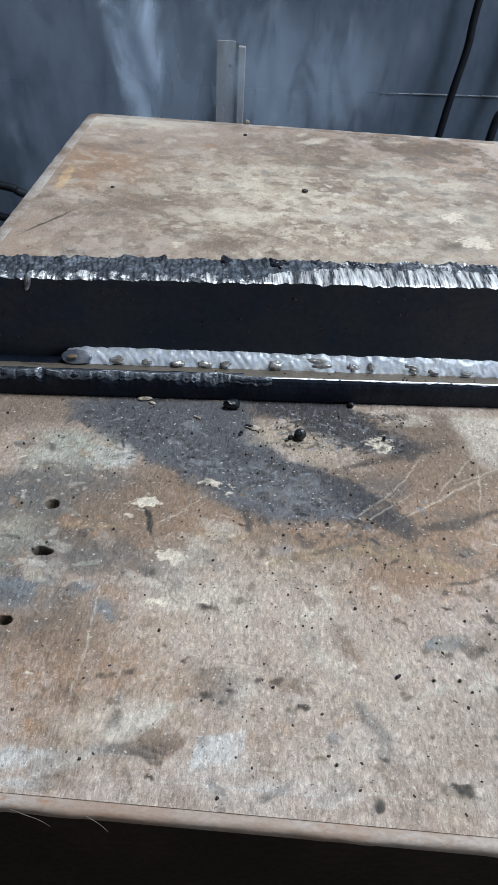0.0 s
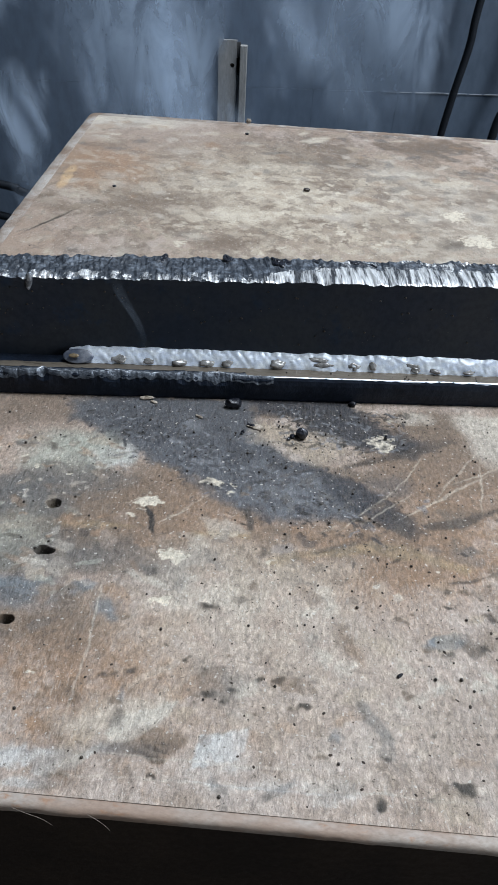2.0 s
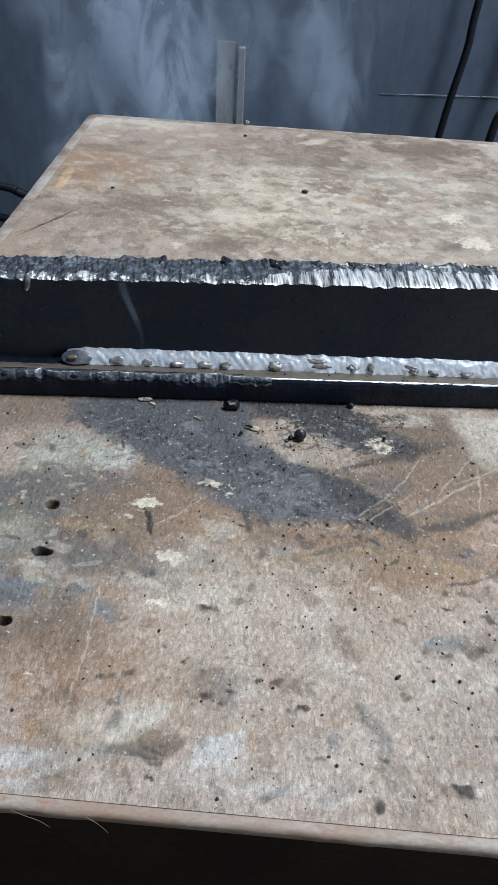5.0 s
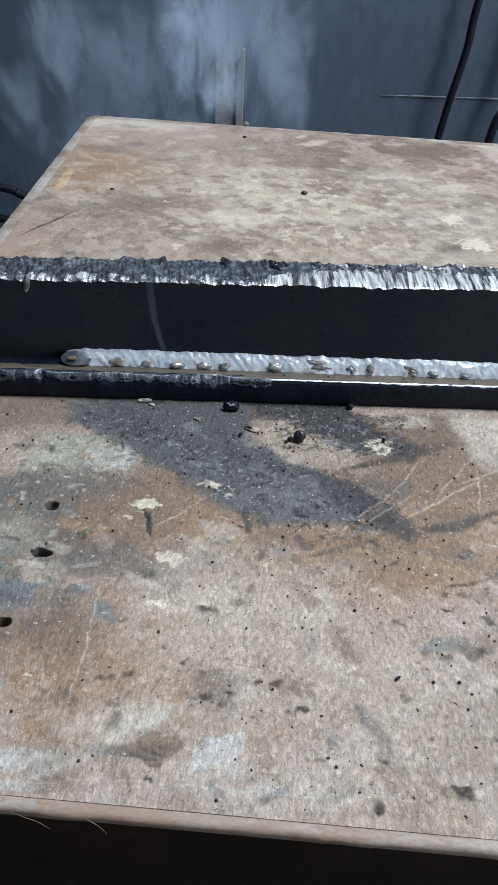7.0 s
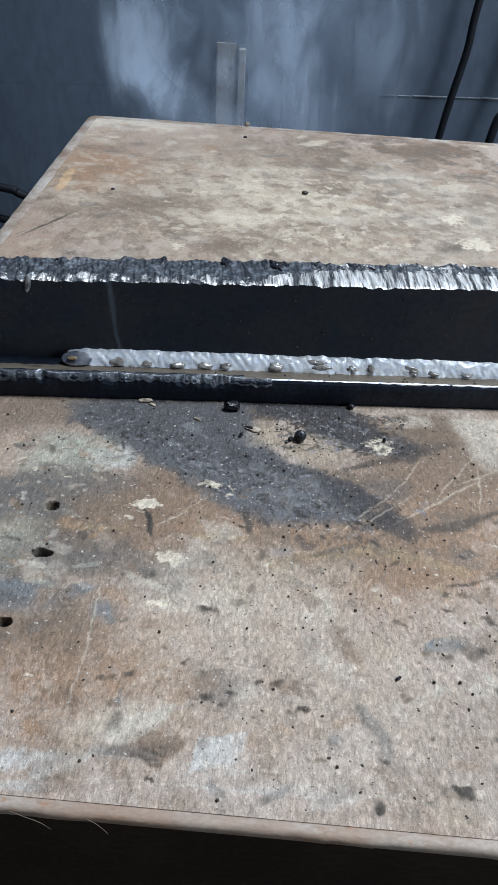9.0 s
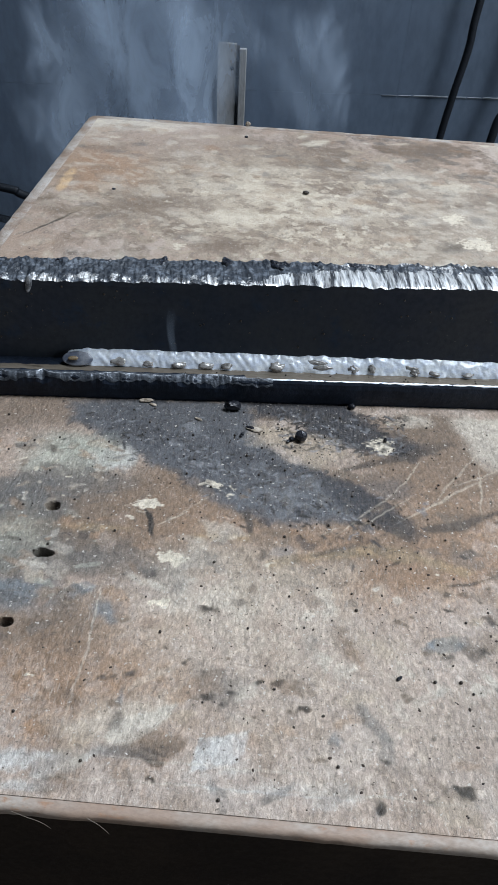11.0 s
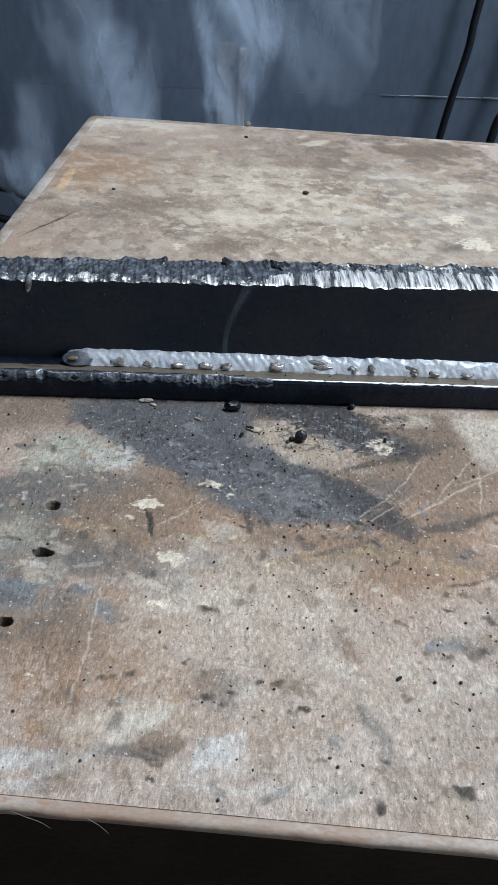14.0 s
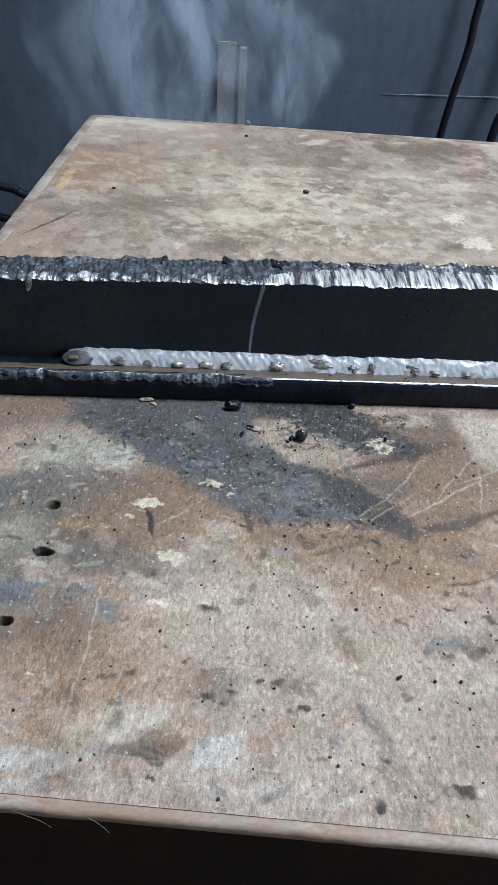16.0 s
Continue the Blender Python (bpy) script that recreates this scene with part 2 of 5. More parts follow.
def smoke_material(name, density, scale, seed, stretch, low, high, octaves=3, gain=0.0, distort=1.3):
    """Thin lit smoke: sheets that fade out towards their rims and are streaked within."""
    m, tree, bsdf = material(name)
    tree.nodes.remove(bsdf)
    out = tree.nodes["Material Output"]
    uv = tree.nodes.new("ShaderNodeTexCoord").outputs["UV"]
    sep = tree.nodes.new("ShaderNodeSeparateXYZ")
    tree.links.new(uv, sep.inputs[0])
    # 1 in the middle of the sheet, 0 at its rims
    u = times(tree, times(tree, sep.outputs[0], times(tree, 1.0, sep.outputs[0], "SUBTRACT")), 4.0)
    v = times(tree, times(tree, sep.outputs[1], times(tree, 1.0, sep.outputs[1], "SUBTRACT")), 4.0)
    rim = times(tree, remap(tree, u, 0.0, 0.9), remap(tree, v, 0.0, 0.75))
    info = tree.nodes.new("ShaderNodeObjectInfo")
    tone = tree.nodes.new("ShaderNodeSeparateColor")
    tree.links.new(info.outputs["Color"], tone.inputs[0])
    thick = tone.outputs[0]      # each sheet's own thickness
    shift = tree.nodes.new("ShaderNodeVectorMath")
    shift.operation = "MULTIPLY_ADD"
    tree.links.new(info.outputs["Random"], shift.inputs[0])
    shift.inputs[1].default_value = (37, 53, 71)
    tree.links.new(where(tree, stretch, seed, True), shift.inputs[2])
    swirl = noise_at(tree, shift.outputs[0], scale, octaves, 0.58, distort)
    if gain:
        core = times(tree, u, v)
        body = times(tree, remap(tree, times(tree, swirl.outputs[0], times(tree, core, gain), "ADD"), low, high), remap(tree, core, 0.0, 0.45))
    else:
        body = times(tree, rim, remap(tree, swirl.outputs[0], low, high))
    mask = times(tree, body, times(tree, density, thick))
    diff, trl = node(tree, "ShaderNodeBsdfDiffuse", Color=(0.64, 0.79, 1.0, 1)), node(tree, "ShaderNodeBsdfTranslucent", Color=(0.64, 0.79, 1.0, 1))
    up = node(tree, "ShaderNodeCombineXYZ", X=0.10, Y=-0.45, Z=0.88)
    tree.links.new(up.outputs[0], diff.inputs["Normal"])
    down = node(tree, "ShaderNodeCombineXYZ", X=-0.10, Y=-0.45, Z=-0.88)
    tree.links.new(down.outputs[0], trl.inputs["Normal"])
    both, mix, clear = tree.nodes.new("ShaderNodeMixShader"), tree.nodes.new("ShaderNodeMixShader"), tree.nodes.new("ShaderNodeBsdfTransparent")
    both.inputs[0].default_value = 0.5
    tree.links.new(diff.outputs[0], both.inputs[1])
    tree.links.new(trl.outputs[0], both.inputs[2])
    tree.links.new(mask, mix.inputs[0])
    tree.links.new(clear.outputs[0], mix.inputs[1])
    tree.links.new(both.outputs[0], mix.inputs[2])
    tree.links.new(mix.outputs[0], out.inputs[0])
    return m


SMOKE = smoke_material("drifting_smoke", 0.92, 30, 0, (1.1, 1.0, 0.45), 0.48, 1.02, 6, 0.42, 0.9)
WISP_DENSE = smoke_material("dense_smoke_thread", 0.36, 60, 0, (1, 1, 0.25), 0.26, 0.66)
WISP = smoke_material("thin_smoke_thread", 0.05, 60, 0, (1, 1, 0.25), 0.26, 0.66)

# ---- building helpers ----


def mesh_of(name, bm, mat, smooth=False):
    me = bpy.data.meshes.new(name)
    bm.to_mesh(me)
    bm.free()
    me.materials.append(mat)
    if smooth:
        me.shade_smooth()
    return me


def part(name, bm, mat, parent=None, label="", smooth=False, at=None):
    ob = new(name, mesh_of(name, bm, mat, smooth))
    if at is not None:
        ob.matrix_basis = at
    if parent:
        ob.parent = parent
    if label:
        tagged(ob, label)
    return ob


def thing(name, at, label, category, group="", kind=""):
    ob = new(name)
    ob.empty_display_size = 0.05
    ob.matrix_basis = at
    return tagged(ob, label, category, group, kind)


def box(x0, x1, y0, y1, z0, z1, bevel=0.0, segments=2, bm=None):
    bm = bm or bmesh.new()
    made = bmesh.ops.create_cube(bm, size=1)["verts"]
    for v in made:
        v.co = Vector((x0 if v.co.x < 0 else x1, y0 if v.co.y < 0 else y1, z0 if v.co.z < 0 else z1))
    if bevel:
        edges = {e for v in made for e in v.link_edges}
        bmesh.ops.bevel(bm, geom=list(edges), offset=bevel, segments=segments, profile=0.5, affect="EDGES")
    return bm


def lump(radius, squash, rough, seed, divisions=2):
    """An uneven pebble of slag, its underside at z = 0."""
    bm = bmesh.new()
    bmesh.ops.create_icosphere(bm, subdivisions=divisions, radius=radius)
    off = Vector((seed * 3.7, seed * 1.9, seed * 5.3))
    for v in bm.verts:
        n = noise.noise(v.co / radius * 1.3 + off) + 0.5 * noise.noise(v.co / radius * 3.1 + off)
        v.co *= 1 + rough * n
        v.co = Vector((v.co.x * squash[0], v.co.y * squash[1], v.co.z * squash[2]))
    low = min(v.co.z for v in bm.verts)
    for v in bm.verts:
        v.co.z -= low + 0.06 * radius
    return bm


def tube(points, radius, sides=10, steps=10):
    """A round cable along a smooth line through the points."""
    pts = [Vector(p) for p in points]
    line = []
    for i in range(len(pts) - 1):
        p0, p1, p2, p3 = pts[max(i - 1, 0)], pts[i], pts[i + 1], pts[min(i + 2, len(pts) - 1)]
        for k in range(steps):
            t = k / steps
            line.append(0.5 * (2 * p1 + (p2 - p0) * t + (2 * p0 - 5 * p1 + 4 * p2 - p3) * t * t + (3 * p1 - p0 - 3 * p2 + p3) * t ** 3))
    line.append(pts[-1])
    bm = bmesh.new()
    rings = []
    for i, p in enumerate(line):
        d = (line[min(i + 1, len(line) - 1)] - line[max(i - 1, 0)]).normalized()
        side = d.cross(Vector((0.13, 1, 0.21))).normalized()
        up = side.cross(d)
        rings.append([bm.verts.new(p + radius * (math.cos(a) * side + math.sin(a) * up)) for a in [2 * math.pi * k / sides for k in range(sides)]])
    for a, b in zip(rings, rings[1:]):
        for k in range(sides):
            bm.faces.new((a[k], a[(k + 1) % sides], b[(k + 1) % sides], b[k]))
    bm.faces.new(rings[0][::-1])
    bm.faces.new(rings[-1])
    return bm


def sheet(nu, nv, f):
    """A grid of nu x nv cells with corners f(u, v), and its UVs."""
    bm = bmesh.new()
    uv = bm.loops.layers.uv.new("UVMap")
    rows = [[bm.verts.new(f(i / nu, j / nv)) for i in range(nu + 1)] for j in range(nv + 1)]
    for j in range(nv):
        for i in range(nu):
            face = bm.faces.new((rows[j][i], rows[j][i + 1], rows[j + 1][i + 1], rows[j + 1][i]))
            for loop, (a, b) in zip(face.loops, ((i, j), (i + 1, j), (i + 1, j + 1), (i, j + 1))):
                loop[uv].uv = (a / nu, b / nv)
    return bm


# ---- the workshop ----
RX0, RX1, RY0, RY1, RZ = -2.6, 2.7, -2.6, 1.10, 3.0


def workshop():
    floor = new("floor", mesh_of("floor", box(RX0 - 0.1, RX1 + 0.1, RY0 - 0.1, RY1 + 0.1, -0.1, 0), CONCRETE))
    tagged(floor, "oily grey concrete workshop floor", "floor", kind="structure")
    # the ceiling, unseen and added, with its skylight left open
    bm = box(RX0 - 0.1, 0.4, RY0 - 0.1, RY1 + 0.1, RZ, RZ + 0.1)
    box(1.6, RX1 + 0.1, RY0 - 0.1, RY1 + 0.1, RZ, RZ + 0.1, bm=bm)
    box(0.4, 1.6, RY0 - 0.1, 0.2, RZ, RZ + 0.1, bm=bm)
    box(0.4, 1.6, 1.05, RY1 + 0.1, RZ, RZ + 0.1, bm=bm)
    tagged(new("ceiling", mesh_of("ceiling", bm, PLASTER)), "unseen dark grey workshop ceiling, added with an open skylight", "ceiling", kind="structure")
    tagged(new("wall_south", mesh_of("wall_south", box(RX0, RX1, RY0 - 0.1, RY0, 0, RZ), PLASTER)), "unseen dark grey plastered workshop wall, added to close the room", "wall", kind="structure")
    tagged(new("wall_west", mesh_of("wall_west", box(RX0 - 0.1, RX0, RY0, RY1, 0, RZ), PLASTER)), "unseen dark grey plastered workshop wall, added to close the room", "wall", kind="structure")
    bm = box(RX1, RX1 + 0.1, RY0, -1.75, 0, RZ)
    box(RX1, RX1 + 0.1, -0.75, RY1, 0, RZ, bm=bm)
    box(RX1, RX1 + 0.1, -1.75, -0.75, 2.4, RZ, bm=bm)
    tagged(new("wall_east", mesh_of("wall_east", bm, PLASTER)), "unseen dark grey workshop wall, added with an open doorway", "wall", kind="structure")
    # the painted sheet-steel wall behind the table: two courses of panels, butted at a seam
    north = new("wall_north", mesh_of("wall_north", box(RX0 - 0.1, RX1 + 0.1, RY1 + 0.004, RY1 + 0.1, 0, RZ), WALL))
    tagged(north, "dark blue-grey painted sheet-steel wall", "wall", kind="structure")
    seam = lambda x: TZ - 0.0622 + 0.033 * (x - 0.13)      # the joint runs a little out of level
    edges = [RX0, -1.95, -0.80, 0.0250, 0.1415, 1.29, RX1]
    for x0, x1 in zip(edges, edges[1:]):
        for low in (True, False):
            bm = box(x0 + 0.00006, x1 - 0.00006, RY1, RY1 + 0.004, 0.0 if low else 1.0, 1.0 if low else RZ)
            for v in bm.verts:
                if abs(v.co.z - 1.0) < 0.01:
                    v.co.z = seam(v.co.x) + (-0.00014 if low else 0.00014)
            bmesh.ops.bevel(bm, geom=list(bm.edges), offset=0.00012, segments=1, affect="EDGES")
            part("panel", bm, WALL, north)
    # scuffed remains of pale filler along the seam
    rnd = random.Random(4)
    x = 0.120
    while x < 0.40:
        w = rnd.uniform(0.012, 0.05)
        h = rnd.uniform(0.0008, 0.0013) * min(1.0, 0.35 + (x - 0.12) / 0.06)
        bm = box(x, x + w, RY1 - 0.0008, RY1 + 0.001, -h, h, 0.0006, 1)
        for v in bm.verts:
            v.co.z += seam(v.co.x)
        part("seam_filler", bm, SEAM, north, "pale scuffed filler along the panel seam")
        x += w + rnd.uniform(0.0005, 0.006)


workshop()

# ---- the welding table ----
TX0, TX1, TY0, TY1 = -0.1907, 0.62, 0.0878, 0.7180


RIM_W, RIM_F = 0.0090, 0.0040


def value_noise(x, y, cell, seed):
    """Smooth random values between -1 and 1 over arrays of places."""
    table = np.random.RandomState(seed).uniform(-1, 1, (256, 256))
    u, v = x / cell + 1000, y / cell + 1000
    i, j = np.floor(u).astype(int), np.floor(v).astype(int)
    a, c = u - i, v - j
    a, c = a * a * (3 - 2 * a), c * c * (3 - 2 * c)
    g = lambda p, q: table[p % 256, q % 256]
    return (g(i, j) * (1 - a) + g(i + 1, j) * a) * (1 - c) + (g(i, j + 1) * (1 - a) + g(i + 1, j + 1) * a) * c


def stains_over(x, y):
    """Colour and cover of all stains at the places x, y, and the depth of the burnt pits."""
    wx = x + 0.0042 * value_noise(x, y, 0.018, 1) + 0.0024 * value_noise(x, y, 0.007, 2) + 0.0012 * value_noise(x, y, 0.003, 3)
    wy = y + 0.0042 * value_noise(x, y, 0.018, 4) + 0.0024 * value_noise(x, y, 0.007, 5) + 0.0012 * value_noise(x, y, 0.003, 6)
    wx, wy = wx + 0.0009 * value_noise(x, y, 0.0014, 13), wy + 0.0009 * value_noise(x, y, 0.0014, 14)
    tx = x + 0.0022 * value_noise(x, y, 0.006, 7) + 0.0012 * value_noise(x, y, 0.0020, 8)
    ty = y + 0.0022 * value_noise(x, y, 0.006, 9) + 0.0012 * value_noise(x, y, 0.0020, 10)
    flake = value_noise(x, y * 1.6, 0.0026, 15) + 0.8 * value_noise(x, y * 1.6, 0.0011, 16)
    fringe = 0.0030 * value_noise(x, y, 0.011, 18) + 0.0018 * value_noise(x, y, 0.0042, 19) + 0.0011 * value_noise(x, y, 0.0016, 20)
    colour, cover, pit = np.zeros((x.size, 3)), np.zeros(x.size), np.zeros(x.size)

    def stain(sx, sy, half_long, half_wide, angle, paint, soft, strength):
        nonlocal colour, cover, pit
        px, py = (wx, wy) if half_wide > 0.005 else ((tx, ty) if half_wide > 0.0006 else (x, y))
        if strength >= 1 or (half_long > 3.2 * half_wide and half_wide < 0.004):
            px, py = x + 0.3 * (tx - x), y + 0.3 * (ty - y)
        reach = (half_long + half_wide) * (1 + soft)
        near = np.nonzero((np.abs(px - sx) < reach) & (np.abs(py - sy) < reach))[0]
        c, s = math.cos(radians(angle)), math.sin(radians(angle))
        dx, dy = px[near] - sx, py[near] - sy
        away = np.hypot((dx * c + dy * s) / half_long, (dy * c - dx * s) / half_wide)
        if paint is CREAM and soft < 0.3:      # flaked coating: ragged, with bare spots
            away = away + 0.42 * flake[near] + 0.12
        f = np.clip((1 + soft - away) / (2 * soft), 0, 1)
        f = f * f * (3 - 2 * f)
        if strength >= 1:
            pit[near] = np.maximum(pit[near], f)
        lay(near, f * strength, paint)

    def lay(near, f, paint):
        nonlocal colour, cover
        had = cover[near]
        out = had + f - had * f
        safe = np.maximum(out, 1e-6)
        colour[near] = colour[near] * (had * (1 - f) / safe)[:, None] + np.array(paint)[None, :] * (f / safe)[:, None]
        cover[near] = out

    def patch(paint, soft, strength, *corners):
        """A stain with corners; its edge is frayed and fades over the width soft."""
        box_x, box_y = [q[0] for q in corners], [q[1] for q in corners]
        near = np.nonzero((x > min(box_x) - 0.02) & (x < max(box_x) + 0.02) & (y > min(box_y) - 0.02) & (y < max(box_y) + 0.02))[0]
        qx, qy = x[near], y[near]
        gap, inside = np.full(near.size, 1e3), np.zeros(near.size, bool)
        for (ax, ay), (bx, by) in zip(corners, corners[1:] + corners[:1]):
            ex, ey = bx - ax, by - ay
            k = np.clip(((qx - ax) * ex + (qy - ay) * ey) / (ex * ex + ey * ey), 0, 1)
            gap = np.minimum(gap, np.hypot(qx - ax - k * ex, qy - ay - k * ey))
            if ay != by:
                inside ^= ((ay > qy) != (by > qy)) & (qx < ax + (qy - ay) * ex / ey)
        f = np.clip((np.where(inside, gap, -gap) + fringe[near] * min(1.0, soft / 0.0035)) / (2 * soft) + 0.5, 0, 1)
        lay(near, f * f * (3 - 2 * f) * strength, paint)

    stain(-0.0213, 0.1446, 0.0732, 0.0528, 5.7, RUST, 0.90, 0.20)
    stain(-0.0116, 0.5672, 0.0848, 0.0704, 10.9, TAN, 0.80, 0.45)
    stain(0.0489, 0.5342, 0.1422, 0.0971, 10.3, TAN, 0.80, 0.35)
    stain(-0.0275, 0.5415, 0.0472, 0.0436, 10.6, CREAM, 0.70, 0.25)
    stain(-0.1579, 0.5940, 0.0361, 0.0413, 11.6, (0.25, 0.14, 0.08), 0.80, 0.50)
    stain(-0.1047, 0.6543, 0.0590, 0.0442, 12.2, PINK, 0.80, 0.40)
    stain(-0.0530, 0.1306, 0.0367, 0.0232, 5.6, RUST, 0.80, 0.38)
    stain(-0.0731, 0.1486, 0.0213, 0.0143, 5.9, BROWN, 0.70, 0.55)
    stain(-0.1050, 0.2497, 0.0226, 0.0285, 7.2, PINK, 0.80, 0.50)
    stain(-0.0698, 0.2005, 0.0448, 0.0284, 6.5, BROWN, 0.80, 0.68)
    stain(0.0364, 0.1914, 0.0577, 0.0174, 6.2, RUST, 0.70, 0.50)
    stain(0.0815, 0.2312, 0.0321, 0.0395, 6.7, RUST, 0.80, 0.45)
    stain(-0.0303, 0.2115, 0.0301, 0.0195, 6.6, RUST, 0.80, 0.40)
    stain(0.0342, 0.1289, 0.0553, 0.0324, 5.5, LIGHT, 0.80, 0.16)
    stain(-0.0409, 0.1178, 0.0159, 0.0058, 5.4, LIGHT, 0.70, 0.40)
    stain(0.0723, 0.1172, 0.0143, 0.0169, 5.3, BROWN, 0.90, 0.25)
    stain(-0.0091, 0.1600, 0.0363, 0.0196, 5.9, LIGHT, 0.90, 0.25)
    stain(0.1077, 0.5344, 0.0696, 0.0644, 10.2, LIGHT, 0.90, 0.30)
    stain(-0.1484, 0.7003, 0.0567, 0.0231, 12.8, LIGHT, 0.70, 0.50)
    stain(0.0550, 0.4862, 0.0803, 0.0277, 9.8, TAN, 0.90, 0.25)
    stain(-0.0065, 0.6754, 0.1542, 0.0274, 12.2, BROWN, 0.90, 0.25)
    stain(0.0148, 0.5723, 0.1537, 0.0956, 10.9, BROWN, 0.90, 0.24)
    stain(-0.1101, 0.5720, 0.0795, 0.0726, 11.2, TAN, 0.90, 0.35)
    stain(-0.1074, 0.2671, 0.0314, 0.0149, 7.4, BROWN, 0.80, 0.50)
    stain(-0.0498, 0.2159, 0.0187, 0.0134, 6.7, BROWN, 0.80, 0.35)
    stain(-0.0894, 0.2399, 0.0172, 0.0131, 7.0, GREEN, 0.60, 0.45)
    stain(-0.0805, 0.2448, 0.0100, 0.0055, 7.1, GREEN, 0.50, 0.50)
    stain(-0.0989, 0.2293, 0.0096, 0.0059, 6.9, GREEN, 0.50, 0.45)
    stain(-0.0992, 0.2141, 0.0173, 0.0096, 6.7, GREYD, 0.60, 0.75)
    stain(-0.0968, 0.1883, 0.0108, 0.0151, 6.4, GREEN, 0.70, 0.50)
    stain(-0.0757, 0.2249, 0.0190, 0.0057, 6.8, GREYD, 0.70, 0.50)
    stain(-0.0737, 0.1807, 0.0318, 0.0085, 6.3, GREYD, 0.80, 0.60)
    stain(-0.0846, 0.1600, 0.0150, 0.0072, 6.0, BLUE, 0.70, 0.65)
    stain(-0.0618, 0.1671, 0.0045, 0.0024, 6.1, BLUE, 0.50, 0.60)
    stain(-0.0513, 0.1575, 0.0052, 0.0039, 5.9, BLUE, 0.60, 0.60)
    stain(-0.0280, 0.1788, 0.0127, 0.0068, 6.2, GREYD, 0.80, 0.35)
    stain(-0.0860, 0.2051, 0.0090, 0.0046, 6.6, GREYD, 0.60, 0.60)
    stain(-0.0811, 0.1916, 0.0044, 0.0036, 6.4, GREYD, 0.60, 0.60)
    stain(0.0430, 0.2382, 0.0126, 0.0041, -14.2, BROWN, 0.60, 0.60)
    stain(0.0552, 0.2351, 0.0099, 0.0079, 6.8, SOOT2, 0.60, 0.50)
    stain(0.0536, 0.2190, 0.0156, 0.0025, -45.5, DARK, 0.60, 0.60)
    stain(-0.0051, 0.2772, 0.0109, 0.0061, 7.4, BROWN, 0.60, 0.60)
    stain(-0.0030, 0.2646, 0.0090, 0.0050, 7.2, TAN, 0.60, 0.70)
    stain(0.0864, 0.2655, 0.0349, 0.0251, 7.1, BROWN, 0.80, 0.50)
    stain(0.0900, 0.2393, 0.0227, 0.0148, 6.8, BROWN, 0.80, 0.35)
    stain(0.0410, 0.1948, 0.0493, 0.0118, 6.3, BROWN, 0.80, 0.30)
    stain(-0.1058, 0.2708, 0.0290, 0.0116, 7.4, BROWN, 0.70, 0.40)
    # the soot, in two lobes with a rubbed tan gap between them
    patch(BROWN, 0.01, 0.26, (-0.0996, 0.2784), (-0.0045, 0.2909), (0.0897, 0.2894), (0.0864, 0.2655), (0.0637, 0.2471), (0.0640, 0.2033), (0.0458, 0.2013), (-0.0064, 0.2046), (-0.0316, 0.2214), (-0.0681, 0.2464))
    patch(SOOT2, 0.0045, 0.97, (-0.0969, 0.2783), (-0.0100, 0.2897), (-0.0024, 0.2626), (0.0080, 0.2495), (0.0233, 0.2415), (0.0402, 0.2291), (0.0457, 0.2186), (0.0325, 0.2116), (0.0141, 0.2082), (-0.0070, 0.2125), (-0.0288, 0.2280), (-0.0478, 0.2393), (-0.0650, 0.2499), (-0.0916, 0.2630))
    patch(SOOT, 0.005, 0.28, (-0.0864, 0.2806), (-0.0018, 0.2917), (-0.0048, 0.2729), (-0.0178, 0.2526), (-0.0350, 0.2466), (-0.0571, 0.2558), (-0.0745, 0.2640))
    patch(SOOT, 0.005, 0.40, (-0.0178, 0.2526), (0.0003, 0.2509), (0.0233, 0.2386), (0.0329, 0.2255), (0.0136, 0.2267), (-0.0060, 0.2314))
    patch(SOOT, 0.003, 0.8, (0.0196, 0.2425), (0.0332, 0.2390), (0.0474, 0.2272), (0.0615, 0.2123), (0.0637, 0.2048), (0.0552, 0.2060), (0.0420, 0.2165), (0.0305, 0.2235))
    patch(SOOT, 0.0035, 0.92, (-0.0087, 0.2899), (0.0374, 0.2960), (0.0453, 0.2837), (0.0605, 0.2697), (0.0756, 0.2634), (0.0645, 0.2565), (0.0465, 0.2558), (0.0273, 0.2655), (0.0072, 0.2749), (-0.0065, 0.2770))
    patch(DARK, 0.0016, 0.75, (0.0333, 0.2442), (0.0568, 0.2555), (0.0869, 0.2697), (0.0871, 0.2672), (0.0591, 0.2523), (0.0358, 0.2415))
    patch(TAN, 0.0035, 0.5, (-0.0067, 0.2722), (0.0073, 0.2723), (0.0260, 0.2629), (0.0439, 0.2547), (0.0334, 0.2472), (0.0233, 0.2438), (0.0079, 0.2526), (-0.0064, 0.2564))
    patch(BROWN, 0.005, 0.5, (0.0452, 0.2824), (0.0865, 0.2859), (0.0887, 0.2707), (0.0757, 0.2642), (0.0606, 0.2714))
    patch(ASH, 0.004, 0.75, (-0.0410, 0.2713), (-0.0294, 0.2685), (-0.0302, 0.2599), (-0.0422, 0.2609))
    patch(ASH, 0.008, 0.42, (-0.0038, 0.2353), (0.0233, 0.2349), (0.0291, 0.2167), (0.0093, 0.2121), (-0.0053, 0.2211))
    # worn pale and bluish places
    patch(WHITE, 0.003, 0.55, (-0.0801, 0.2429), (-0.0631, 0.2470), (-0.0569, 0.2408), (-0.0615, 0.2327), (-0.0754, 0.2340))
    patch(GREEN, 0.006, 0.5, (-0.0986, 0.2546), (-0.0693, 0.2522), (-0.0600, 0.2378), (-0.0746, 0.2304), (-0.1000, 0.2329))
